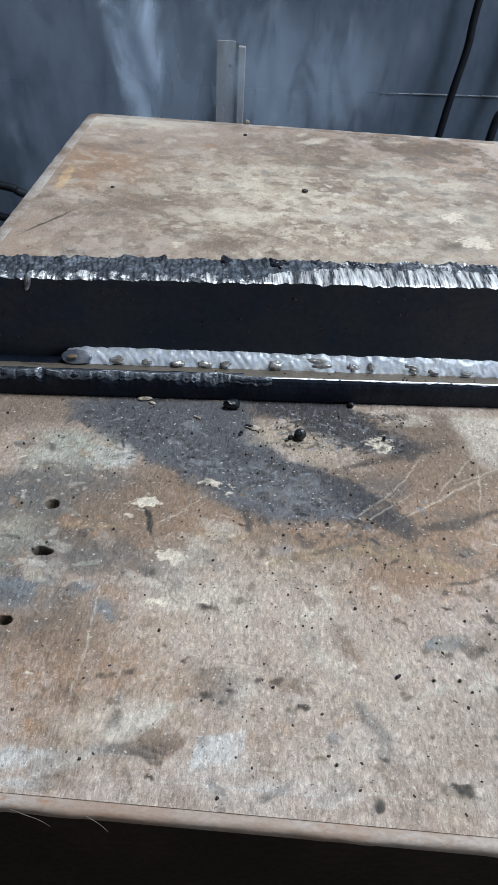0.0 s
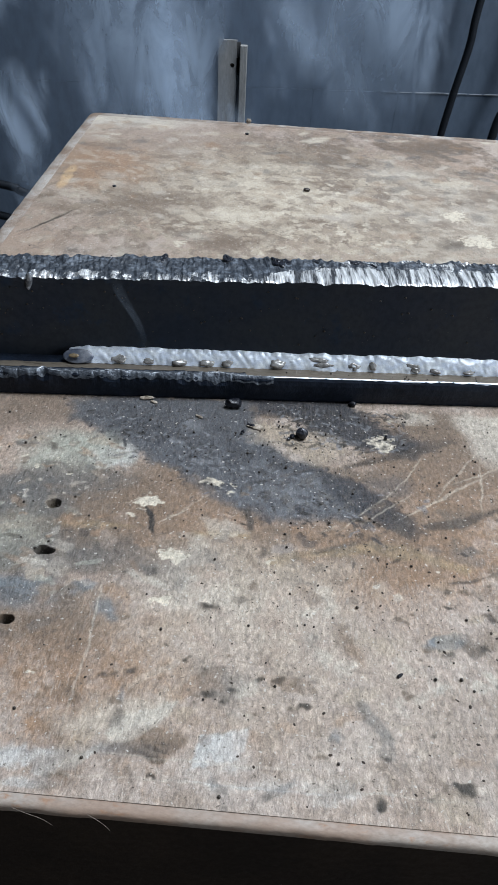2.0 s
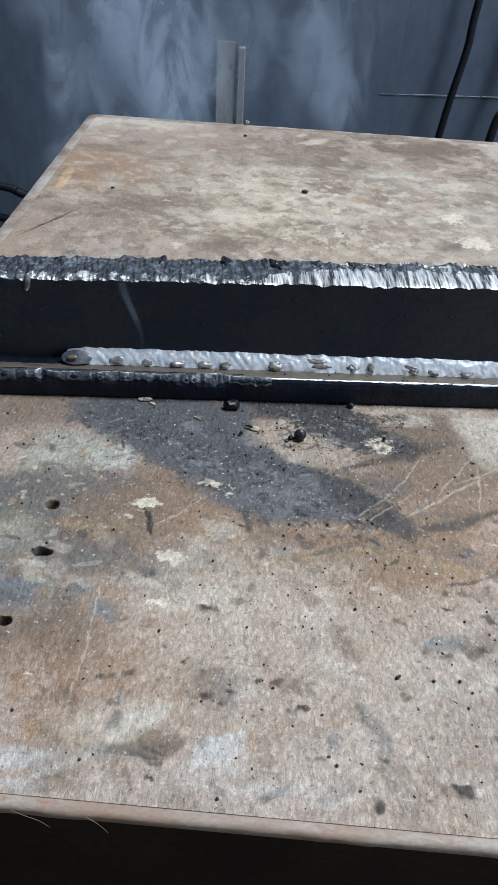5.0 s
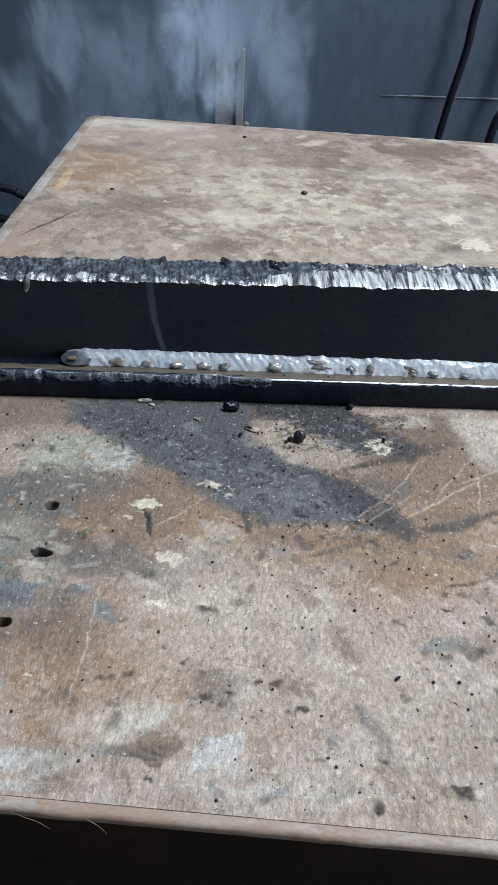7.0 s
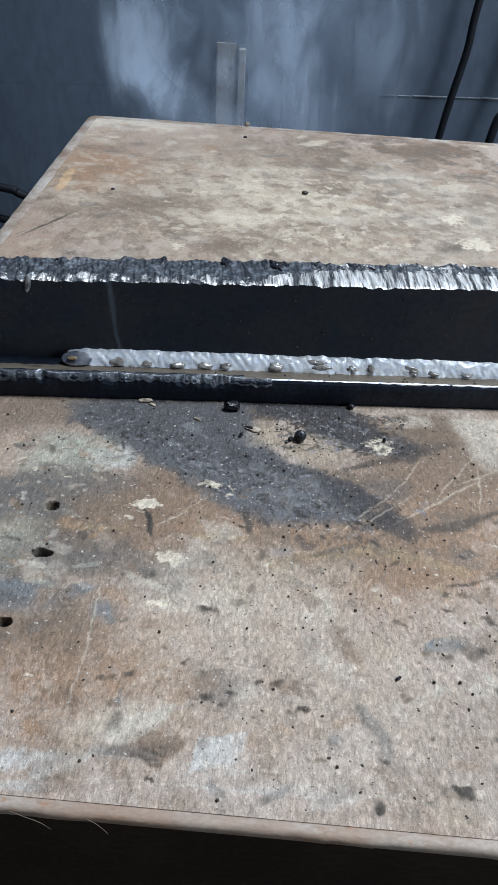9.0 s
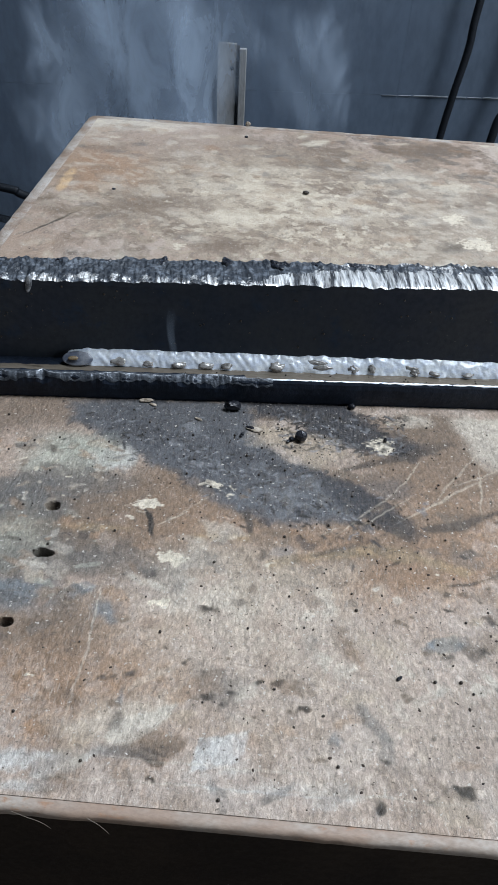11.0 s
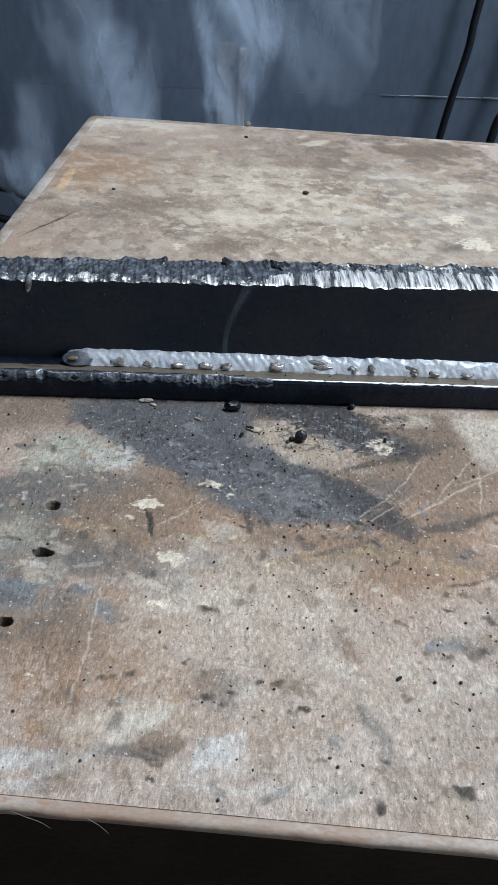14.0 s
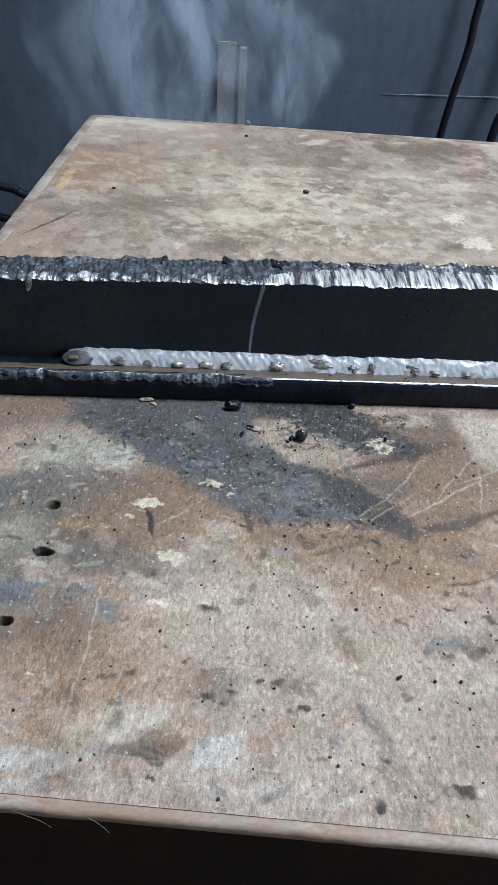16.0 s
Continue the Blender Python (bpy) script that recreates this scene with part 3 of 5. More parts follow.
    patch(GREYD, 0.007, 0.5, (-0.1103, 0.2190), (-0.0959, 0.2190), (-0.0882, 0.2048), (-0.1040, 0.1998))
    patch(BROWN, 0.005, 0.5, (0.0667, 0.2177), (0.1002, 0.2282), (0.0989, 0.2214), (0.0789, 0.2127), (0.0672, 0.2114))
    patch(GREYD, 0.008, 0.4, (-0.0148, 0.1386), (-0.0028, 0.1324), (-0.0057, 0.1231), (-0.0172, 0.1279))
    patch(LIGHT, 0.006, 0.55, (0.0900, 0.2860), (0.1160, 0.2900), (0.1100, 0.2450), (0.0960, 0.2600))
    patch((0.27, 0.16, 0.095), 0.014, 0.38, (-0.1676, 0.6054), (-0.1241, 0.6241), (-0.1038, 0.5612), (-0.1293, 0.5356), (-0.1642, 0.5379))

    def mottle(paint, sx, sy, spread, cell, seed, low, strength):
        """Flaky islands of a coating round a place, smeared a little sideways."""
        near = np.nonzero((y > 0.39) & (np.hypot(x - sx, y - sy) < 2.2 * spread))[0]
        qx, qy = x[near] + 0.3 * y[near], y[near]
        n = value_noise(qx, qy, cell, seed) + 0.6 * value_noise(qx, qy, cell * 0.45, seed + 1) + 0.35 * value_noise(qx, qy, cell * 0.2, seed + 2)
        fade = np.exp(-((x[near] - sx) ** 2 + (y[near] - sy) ** 2) / spread ** 2)
        f = np.clip((n + 0.5 * (fade - 0.6) - low) / 0.10, 0, 1)
        lay(near, f * np.clip(1.6 * fade, 0, 1) * strength, paint)

    mottle((0.195, 0.155, 0.122), 0.02, 0.53, 0.16, 0.012, 31, 0.24, 0.40)
    mottle((0.43, 0.372, 0.292), 0.005, 0.530, 0.085, 0.009, 41, 0.10, 0.66)
    mottle((0.40, 0.355, 0.295), 0.12, 0.520, 0.090, 0.007, 81, 0.30, 0.45)
    mottle((0.40, 0.350, 0.285), -0.11, 0.560, 0.090, 0.008, 91, 0.35, 0.40)
    mottle(BROWN, 0.10, 0.62, 0.14, 0.022, 51, 0.35, 0.30)
    mottle(BROWN, -0.10, 0.50, 0.10, 0.020, 61, 0.35, 0.25)
    mottle(GREYD, 0.11, 0.66, 0.10, 0.016, 71, 0.40, 0.30)
    stain(-0.0443, 0.2030, 0.0083, 0.0011, -70.8, BLACK, 0.25, 0.95)
    stain(-0.0045, 0.2073, 0.0071, 0.0014, -81.4, DARK, 0.40, 0.90)
    stain(0.0357, 0.1981, 0.0133, 0.0013, 20.5, BROWN, 0.60, 0.80)
    stain(0.0588, 0.2082, 0.0042, 0.0025, 6.4, DARK, 0.60, 0.70)
    stain(0.0088, 0.2351, 0.0162, 0.0008, 26.3, DARK, 0.60, 0.50)
    stain(-0.0167, 0.1637, 0.0026, 0.0015, 6.0, BROWN, 0.60, 0.80)
    stain(-0.0037, 0.1681, 0.0025, 0.0013, 6.0, DARK, 0.70, 0.60)
    stain(0.0415, 0.0962, 0.0020, 0.0014, 5.1, DARK, 0.80, 0.80)
    stain(0.0679, 0.1559, 0.0068, 0.0031, 5.8, BLUE, 0.60, 0.75)
    stain(0.0779, 0.1535, 0.0040, 0.0016, 5.7, BROWN, 0.70, 0.70)
    stain(-0.0303, 0.1086, 0.0086, 0.0025, 5.3, BROWN, 0.80, 0.60)
    stain(-0.0247, 0.1097, 0.0015, 0.0009, 5.3, DARK, 0.60, 0.80)
    stain(-0.0419, 0.1226, 0.0025, 0.0018, 5.5, BROWN, 0.70, 0.70)
    stain(-0.0398, 0.1257, 0.0014, 0.0024, 5.5, BLUE, 0.70, 0.40)
    stain(0.0177, 0.1253, 0.0022, 0.0010, 5.5, BROWN, 0.60, 0.70)
    stain(0.0528, 0.1327, 0.0019, 0.0010, 5.5, BROWN, 0.70, 0.70)
    stain(0.0232, 0.1100, 0.0031, 0.0011, 5.3, BROWN, 0.70, 0.40)
    stain(-0.0892, 0.5246, 0.0290, 0.0115, 10.5, BROWN, 0.70, 0.60)
    stain(0.1211, 0.4831, 0.0121, 0.0083, 9.6, DARK, 0.80, 0.60)
    stain(-0.0297, 0.4628, 0.0229, 0.0078, 9.7, BROWN, 0.80, 0.50)
    stain(0.1252, 0.6823, 0.0371, 0.0139, 11.9, BROWN, 0.80, 0.60)
    stain(0.0238, 0.6312, 0.0293, 0.0109, 11.6, BROWN, 0.80, 0.40)
    stain(-0.1141, 0.5126, 0.0162, 0.0072, 10.4, BROWN, 0.80, 0.50)
    stain(-0.1596, 0.4773, 0.0268, 0.0011, 60.3, DARK, 0.60, 0.70)
    stain(0.0439, 0.5079, 0.0373, 0.0098, 10.0, BROWN, 0.90, 0.35)
    stain(-0.0351, 0.5037, 0.0244, 0.0098, 10.2, CREAM, 0.80, 0.50)
    stain(0.0065, 0.5479, 0.0262, 0.0099, 10.6, CREAM, 0.70, 0.45)
    stain(-0.0464, 0.5605, 0.0220, 0.0103, 10.9, CREAM, 0.80, 0.40)
    stain(-0.0179, 0.6029, 0.0327, 0.0102, 11.3, CREAM, 0.80, 0.40)
    stain(0.0401, 0.5171, 0.0210, 0.0061, 10.2, LIGHT, 0.80, 0.50)
    stain(0.0842, 0.6103, 0.0240, 0.0104, 11.2, LIGHT, 0.80, 0.40)
    stain(-0.0689, 0.1015, 0.0075, 0.0035, 5.3, WHITE, 0.60, 0.75)
    stain(-0.0565, 0.1018, 0.0050, 0.0035, 5.3, WHITE, 0.60, 0.65)
    stain(-0.0626, 0.0948, 0.0073, 0.0017, 5.2, WHITE, 0.70, 0.50)
    stain(-0.0485, 0.1037, 0.0074, 0.0013, 31.1, LIGHT, 0.70, 0.50)
    stain(0.0115, 0.1003, 0.0200, 0.0017, 5.2, WHITE, 0.90, 0.25)
    stain(0.0302, 0.1170, 0.0025, 0.0015, 5.3, BLUE, 0.80, 0.40)
    stain(-0.0454, 0.1063, 0.0186, 0.0021, 5.3, BLUE, 0.80, 0.30)
    stain(0.0298, 0.0995, 0.0067, 0.0023, 5.1, WHITE, 0.90, 0.25)
    patch(LIGHT, 0.008, 0.25, (-0.0385, 0.1904), (-0.0237, 0.1959), (-0.0036, 0.1964), (0.0407, 0.1890), (0.0336, 0.1720), (-0.0293, 0.1591))
    # white paint left by a brush, a pale rubbed place, and brown drag marks
    patch(WHITE, 0.0011, 0.95, (-0.0133, 0.1144), (-0.0050, 0.1155), (0.0019, 0.1180), (0.0008, 0.1128), (-0.0015, 0.1077), (-0.0074, 0.1046), (-0.0148, 0.1030), (-0.0152, 0.1100))
    patch(WHITE, 0.004, 0.45, (-0.0158, 0.1038), (0.0009, 0.1079), (0.0080, 0.1034), (-0.0135, 0.0989))
    patch(LIGHT, 0.0011, 0.7, (-0.0434, 0.1115), (-0.0407, 0.1167), (-0.0323, 0.1198), (-0.0219, 0.1247), (-0.0246, 0.1190), (-0.0350, 0.1105), (-0.0415, 0.1092))
    patch(BROWN, 0.003, 0.28, (-0.0353, 0.1094), (-0.0172, 0.1144), (-0.0151, 0.1113), (-0.0283, 0.1072), (-0.0343, 0.1070))
    patch(YELL, 0.0016, 0.62, (0.0036, 0.1872), (0.0233, 0.1940), (0.0435, 0.2004), (0.0635, 0.1987), (0.0855, 0.1905), (0.0806, 0.1872), (0.0607, 0.1929), (0.0410, 0.1948), (0.0189, 0.1883), (0.0042, 0.1845))
    patch(DARK, 0.001, 0.62, (0.0199, 0.1919), (0.0414, 0.2026), (0.0478, 0.2036), (0.0412, 0.1996), (0.0232, 0.1911))
    patch(DARK, 0.0012, 0.7, (0.0673, 0.2123), (0.0793, 0.2156), (0.1004, 0.2266), (0.0999, 0.2238), (0.0816, 0.2127), (0.0682, 0.2099))
    patch(DARK, 0.001, 0.75, (0.0715, 0.1832), (0.0814, 0.1850), (0.0936, 0.1908), (0.0933, 0.1891), (0.0816, 0.1834), (0.0724, 0.1819))
    patch(YELL, 0.0014, 0.55, (-0.0788, 0.1983), (-0.0672, 0.1990), (-0.0491, 0.1998), (-0.0487, 0.1974), (-0.0665, 0.1960), (-0.0778, 0.1959))
    patch(YELL, 0.0016, 0.6, (-0.0273, 0.1979), (-0.0152, 0.2005), (-0.0039, 0.2006), (-0.0036, 0.1970), (-0.0170, 0.1967), (-0.0263, 0.1956))
    stain(0.0035, 0.1360, 0.0021, 0.0014, 5.5, SCORCH, 0.80, 0.95)
    stain(0.0104, 0.1354, 0.0011, 0.0008, 5.5, SCORCH, 0.80, 0.95)
    stain(-0.0046, 0.1310, 0.0020, 0.0014, 5.5, SCORCH, 0.80, 0.95)
    stain(0.0668, 0.1037, 0.0026, 0.0018, 5.5, SCORCH, 0.80, 0.95)
    stain(0.0415, 0.0960, 0.0013, 0.0009, 5.5, SCORCH, 0.80, 0.95)
    stain(-0.0274, 0.1101, 0.0012, 0.0008, 5.5, SCORCH, 0.80, 0.95)
    stain(-0.0244, 0.1100, 0.0009, 0.0006, 5.5, SCORCH, 0.80, 0.95)
    stain(0.0177, 0.1257, 0.0014, 0.0010, 5.5, SCORCH, 0.80, 0.95)
    stain(0.0567, 0.1003, 0.0008, 0.0006, 5.5, SCORCH, 0.80, 0.95)
    stain(0.0825, 0.1551, 0.0018, 0.0012, 5.5, SCORCH, 0.80, 0.95)
    stain(-0.0165, 0.1642, 0.0016, 0.0011, 5.5, SCORCH, 0.80, 0.95)
    stain(-0.0225, 0.1396, 0.0014, 0.0009, 5.5, SCORCH, 0.80, 0.95)
    stain(-0.0125, 0.1268, 0.0016, 0.0011, 5.5, SCORCH, 0.80, 0.95)
    stain(0.0650, 0.1052, 0.0014, 0.0010, 5.5, SCORCH, 0.80, 0.95)
    stain(-0.0068, 0.1249, 0.0011, 0.0007, 5.5, SCORCH, 0.80, 0.95)
    stain(-0.0465, 0.2132, 0.0074, 0.0033, 6.6, CREAM, 0.14, 0.97)
    stain(-0.0318, 0.1839, 0.0052, 0.0025, 6.2, CREAM, 0.14, 0.97)
    stain(-0.0234, 0.2269, 0.0043, 0.0021, 6.8, CREAM, 0.14, 0.97)
    stain(-0.0322, 0.1643, 0.0020, 0.0015, 6.0, CREAM, 0.25, 0.90)
    stain(-0.0357, 0.1632, 0.0014, 0.0013, 6.0, CREAM, 0.25, 0.80)
    stain(0.0534, 0.2626, 0.0066, 0.0041, 7.1, CREAM, 0.18, 0.95)
    stain(0.0573, 0.2800, 0.0022, 0.0018, 7.3, CREAM, 0.25, 0.95)
    stain(0.1254, 0.5294, 0.0087, 0.0074, 10.1, CREAM, 0.18, 0.95)
    stain(0.1372, 0.4912, 0.0098, 0.0095, 9.7, CREAM, 0.18, 0.95)
    stain(0.1330, 0.5950, 0.0142, 0.0088, 10.9, CREAM, 0.60, 0.50)
    stain(-0.0534, 0.2040, 0.0018, 0.0011, 6.5, CREAM, 0.25, 0.90)
    stain(-0.0969, 0.2281, 0.0014, 0.0015, 6.9, CREAM, 0.25, 0.90)
    stain(-0.0836, 0.2254, 0.0012, 0.0011, 6.8, CREAM, 0.25, 0.90)
    stain(-0.0705, 0.1310, 0.0011, 0.0009, 5.6, CREAM, 0.25, 0.90)
    stain(-0.0136, 0.2211, 0.0017, 0.0014, 6.7, CREAM, 0.25, 0.90)
    stain(0.0059, 0.1849, 0.0022, 0.0011, 6.2, CREAM, 0.50, 0.80)
    stain(-0.0702, 0.1636, 0.0010, 0.0008, 6.0, CREAM, 0.30, 0.80)
    stain(0.0697, 0.2824, 0.0083, 0.0036, 7.3, LIGHT, 0.80, 0.50)
    stain(-0.0766, 0.2020, 0.0011, 0.0010, 6.5, CREAM, 0.30, 0.80)
    stain(-0.0142, 0.2276, 0.0015, 0.0010, 6.8, CREAM, 0.30, 0.80)
    stain(-0.1707, 0.5558, 0.0213, 0.0037, 91.4, ORANGE, 0.40, 0.85)
    stain(-0.0557, 0.1539, 0.0128, 0.0004, -89.3, LIGHT, 0.50, 0.50)
    stain(-0.0559, 0.1283, 0.0129, 0.0004, -92.0, LIGHT, 0.60, 0.35)
    stain(-0.0265, 0.1692, 0.0104, 0.0004, -105.4, LIGHT, 0.50, 0.30)
    stain(-0.0118, 0.1055, 0.0282, 0.0004, 0.1, LIGHT, 0.60, 0.35)
    stain(0.0048, 0.0992, 0.0250, 0.0004, 0.0, WHITE, 0.50, 0.35)
    stain(-0.0302, 0.0986, 0.0301, 0.0004, 0.4, LIGHT, 0.60, 0.28)
    stain(0.0480, 0.1005, 0.0249, 0.0004, -0.1, LIGHT, 0.60, 0.30)
    stain(-0.0358, 0.2060, 0.0069, 0.0005, -146.3, CREAM, 0.50, 0.35)
    stain(-0.0290, 0.2127, 0.0137, 0.0004, -132.4, CREAM, 0.60, 0.18)
    stain(0.0455, 0.2198, 0.0175, 0.0004, 47.1, CREAM, 0.50, 0.32)
    stain(0.0636, 0.2431, 0.0122, 0.0004, 59.3, CREAM, 0.50, 0.32)
    stain(0.0517, 0.2195, 0.0143, 0.0004, 41.6, CREAM, 0.50, 0.32)
    stain(0.0777, 0.2301, 0.0230, 0.0006, 38.0, CREAM, 0.50, 0.32)
    stain(0.0851, 0.2448, 0.0220, 0.0005, 55.2, CREAM, 0.50, 0.26)
    stain(0.0279, 0.2059, 0.0053, 0.0004, 28.9, CREAM, 0.50, 0.26)
    stain(0.0939, 0.2453, 0.0133, 0.0005, 31.2, CREAM, 0.50, 0.26)
    stain(0.0940, 0.2375, 0.0136, 0.0004, -97.1, CREAM, 0.50, 0.40)
    # the next three are burnt-through holes, their inner shade laid on as black
    stain(-0.0852, 0.2074, 0.0027, 0.0020, 6.6, BLACK, 0.20, 1.00)
    stain(-0.0818, 0.1824, 0.0036, 0.0017, 6.3, BLACK, 0.20, 1.00)
    stain(-0.0863, 0.1500, 0.0025, 0.0017, 5.9, BLACK, 0.20, 1.00)
    stain(-0.0838, 0.2271, 0.0019, 0.0014, 6.9, DARK, 0.40, 0.90)
    # broad blotches: smeared and pale on the far half, finer on the near half
    rnd = random.Random(17)
    for n in range(380):
        stain(rnd.uniform(-0.19, 0.26), rnd.uniform(0.39, 0.715), rnd.uniform(0.003, 0.011), rnd.uniform(0.0024, 0.0075), rnd.uniform(-15, 50), rnd.choice((CREAM, LIGHT, LIGHT, TAN, BROWN, BROWN, RUST, GREYD)), 0.55, rnd.uniform(0.14, 0.42))
    for n in range(230):
        stain(rnd.gauss(0.01, 0.05), rnd.gauss(0.52, 0.05), rnd.uniform(0.002, 0.0055), rnd.uniform(0.0018, 0.0042), rnd.uniform(-20, 60), rnd.choice((CREAM, CREAM, TAN, BROWN)), 0.25, rnd.uniform(0.25, 0.55))
    for n in range(240):
        stain(rnd.uniform(-0.14, 0.13), rnd.uniform(0.095, 0.205), rnd.uniform(0.002, 0.009), rnd.uniform(0.0014, 0.0045), rnd.uniform(-60, 60), rnd.choice((LIGHT, TAN, BROWN, BROWN, RUST, GREYD, PINK)), 0.35, rnd.uniform(0.12, 0.42))
    # chips of old pale coating
    for n in range(46):
        r = 0.0003 + 0.0007 * rnd.random() ** 2
        stain(rnd.choice((rnd.uniform(-0.13, -0.05), rnd.uniform(-0.13, 0.13))), 0.245 - 0.07 * rnd.random(), r * rnd.uniform(1, 2.2), r, rnd.uniform(-30, 50), rnd.choice((CREAM, LIGHT)), 0.3, rnd.uniform(0.35, 0.8))
    # clumps and rubbed streaks in the soot
    for n in range(420):
        k = rnd.random()
        r = rnd.uniform(0.0003, 0.0008)
        stain(-0.080 + 0.128 * k + rnd.gauss(0, 0.014), 0.272 - 0.064 * k + rnd.gauss(0, 0.009), r * rnd.uniform(1.5, 4), r, rnd.gauss(-10, 45), rnd.choice((SOOT, SOOT, BLACK, BLACK, ASH)), 0.4, rnd.uniform(0.4, 0.85))
        stain(0.005 + 0.06 * rnd.random(), 0.285 - 0.03 * rnd.random(), r * rnd.uniform(1.5, 4), r, rnd.gauss(-10, 45), rnd.choice((SOOT, BLACK, BLACK, ASH)), 0.4, rnd.uniform(0.3, 0.7))
        if n > 150:
            continue
        stain(-0.080 + 0.128 * k + rnd.gauss(0, 0.012), 0.272 - 0.064 * k + rnd.gauss(0, 0.008), rnd.uniform(0.0012, 0.0045), rnd.uniform(0.0008, 0.0022), rnd.gauss(-30, 25), rnd.choice((SOOT, SOOT, SOOT, BLACK, ASH)), 0.35, rnd.uniform(0.2, 0.5))
    # flecks and scabs over the dark patchwork beside it
    for n in range(170):
        stain(rnd.uniform(-0.13, -0.06), rnd.uniform(0.16, 0.252), rnd.uniform(0.001, 0.005), rnd.uniform(0.0008, 0.0024), rnd.gauss(0, 30), rnd.choice((GREEN, TAN, LIGHT, BROWN, BROWN, GREYD, DARK, RUST)), 0.25, rnd.uniform(0.2, 0.55))
    # burnt rings round old spatter
    for n in range(120):
        r = 0.0005 + 0.0013 * rnd.random() ** 2
        stain(rnd.uniform(-0.05, 0.11) if n % 3 else rnd.uniform(-0.13, 0.12), 0.095 + 0.15 * rnd.random() ** 0.9, r * rnd.uniform(1, 1.8), r, rnd.uniform(-40, 40), rnd.choice((BROWN, DARK, DARK)), 0.8, rnd.uniform(0.35, 0.85))
    return colour, cover, pit


def steps_along(*stretches):
    """Grid lines: (start, end, step) one after the other."""
    out = []
    for a, e, s in stretches:
        n = max(1, round((e - a) / s))
        out += [a + (e - a) * k / n for k in range(n)]
    return np.array(out + [stretches[-1][1]])


def top_plate_mesh(cx, cy):
    xs = steps_along((TX0 + RIM_W + 0.0003, -0.145, 0.0012), (-0.145, 0.135, 0.0005), (0.135, 0.28, 0.0012), (0.28, TX1 - RIM_W - 0.0003, 0.02))
    ys = steps_along((TY0 + RIM_F, 0.30, 0.00045), (0.30, 0.38, 0.008), (0.38, TY1 - RIM_W - 0.0003, 0.0012))
    gx, gy = np.meshgrid(xs, ys)
    x, y = gx.ravel(), gy.ravel()
    colour, cover, pit = stains_over(x, y)
    z = TZ - 0.0052 * pit + 0.00010 * value_noise(x, y, 0.02, 12)
    nx, ny = len(xs), len(ys)
    verts = np.stack([x - cx, y - cy, z], 1)
    idx = np.arange(nx * ny).reshape(ny, nx)
    faces = np.stack([idx[:-1, :-1], idx[:-1, 1:], idx[1:, 1:], idx[1:, :-1]], -1).reshape(-1, 4)
    # the rim of the sheet is turned down, and a flat underside closes it
    loop = np.concatenate([idx[0, :-1], idx[:-1, -1], idx[-1, :0:-1], idx[:0:-1, 0]])
    low = verts[loop].copy()
    low[:, 2] = TZ - 0.006
    base = nx * ny + np.arange(len(loop))
    skirt = np.stack([loop, base, np.roll(base, -1), np.roll(loop, -1)], -1)
    me = bpy.data.meshes.new("top_plate")
    me.from_pydata(np.concatenate([verts, low]).tolist(), [], faces.tolist() + skirt.tolist() + [base[::-1].tolist()])
    attr = me.attributes.new("stain", "FLOAT_COLOR", "POINT")
    rgba = np.zeros((len(me.vertices), 4), np.float32)
    rgba[:nx * ny, :3], rgba[:nx * ny, 3] = colour, cover
    attr.data.foreach_set("color", rgba.ravel())
    me.materials.append(TABLE)
    return me


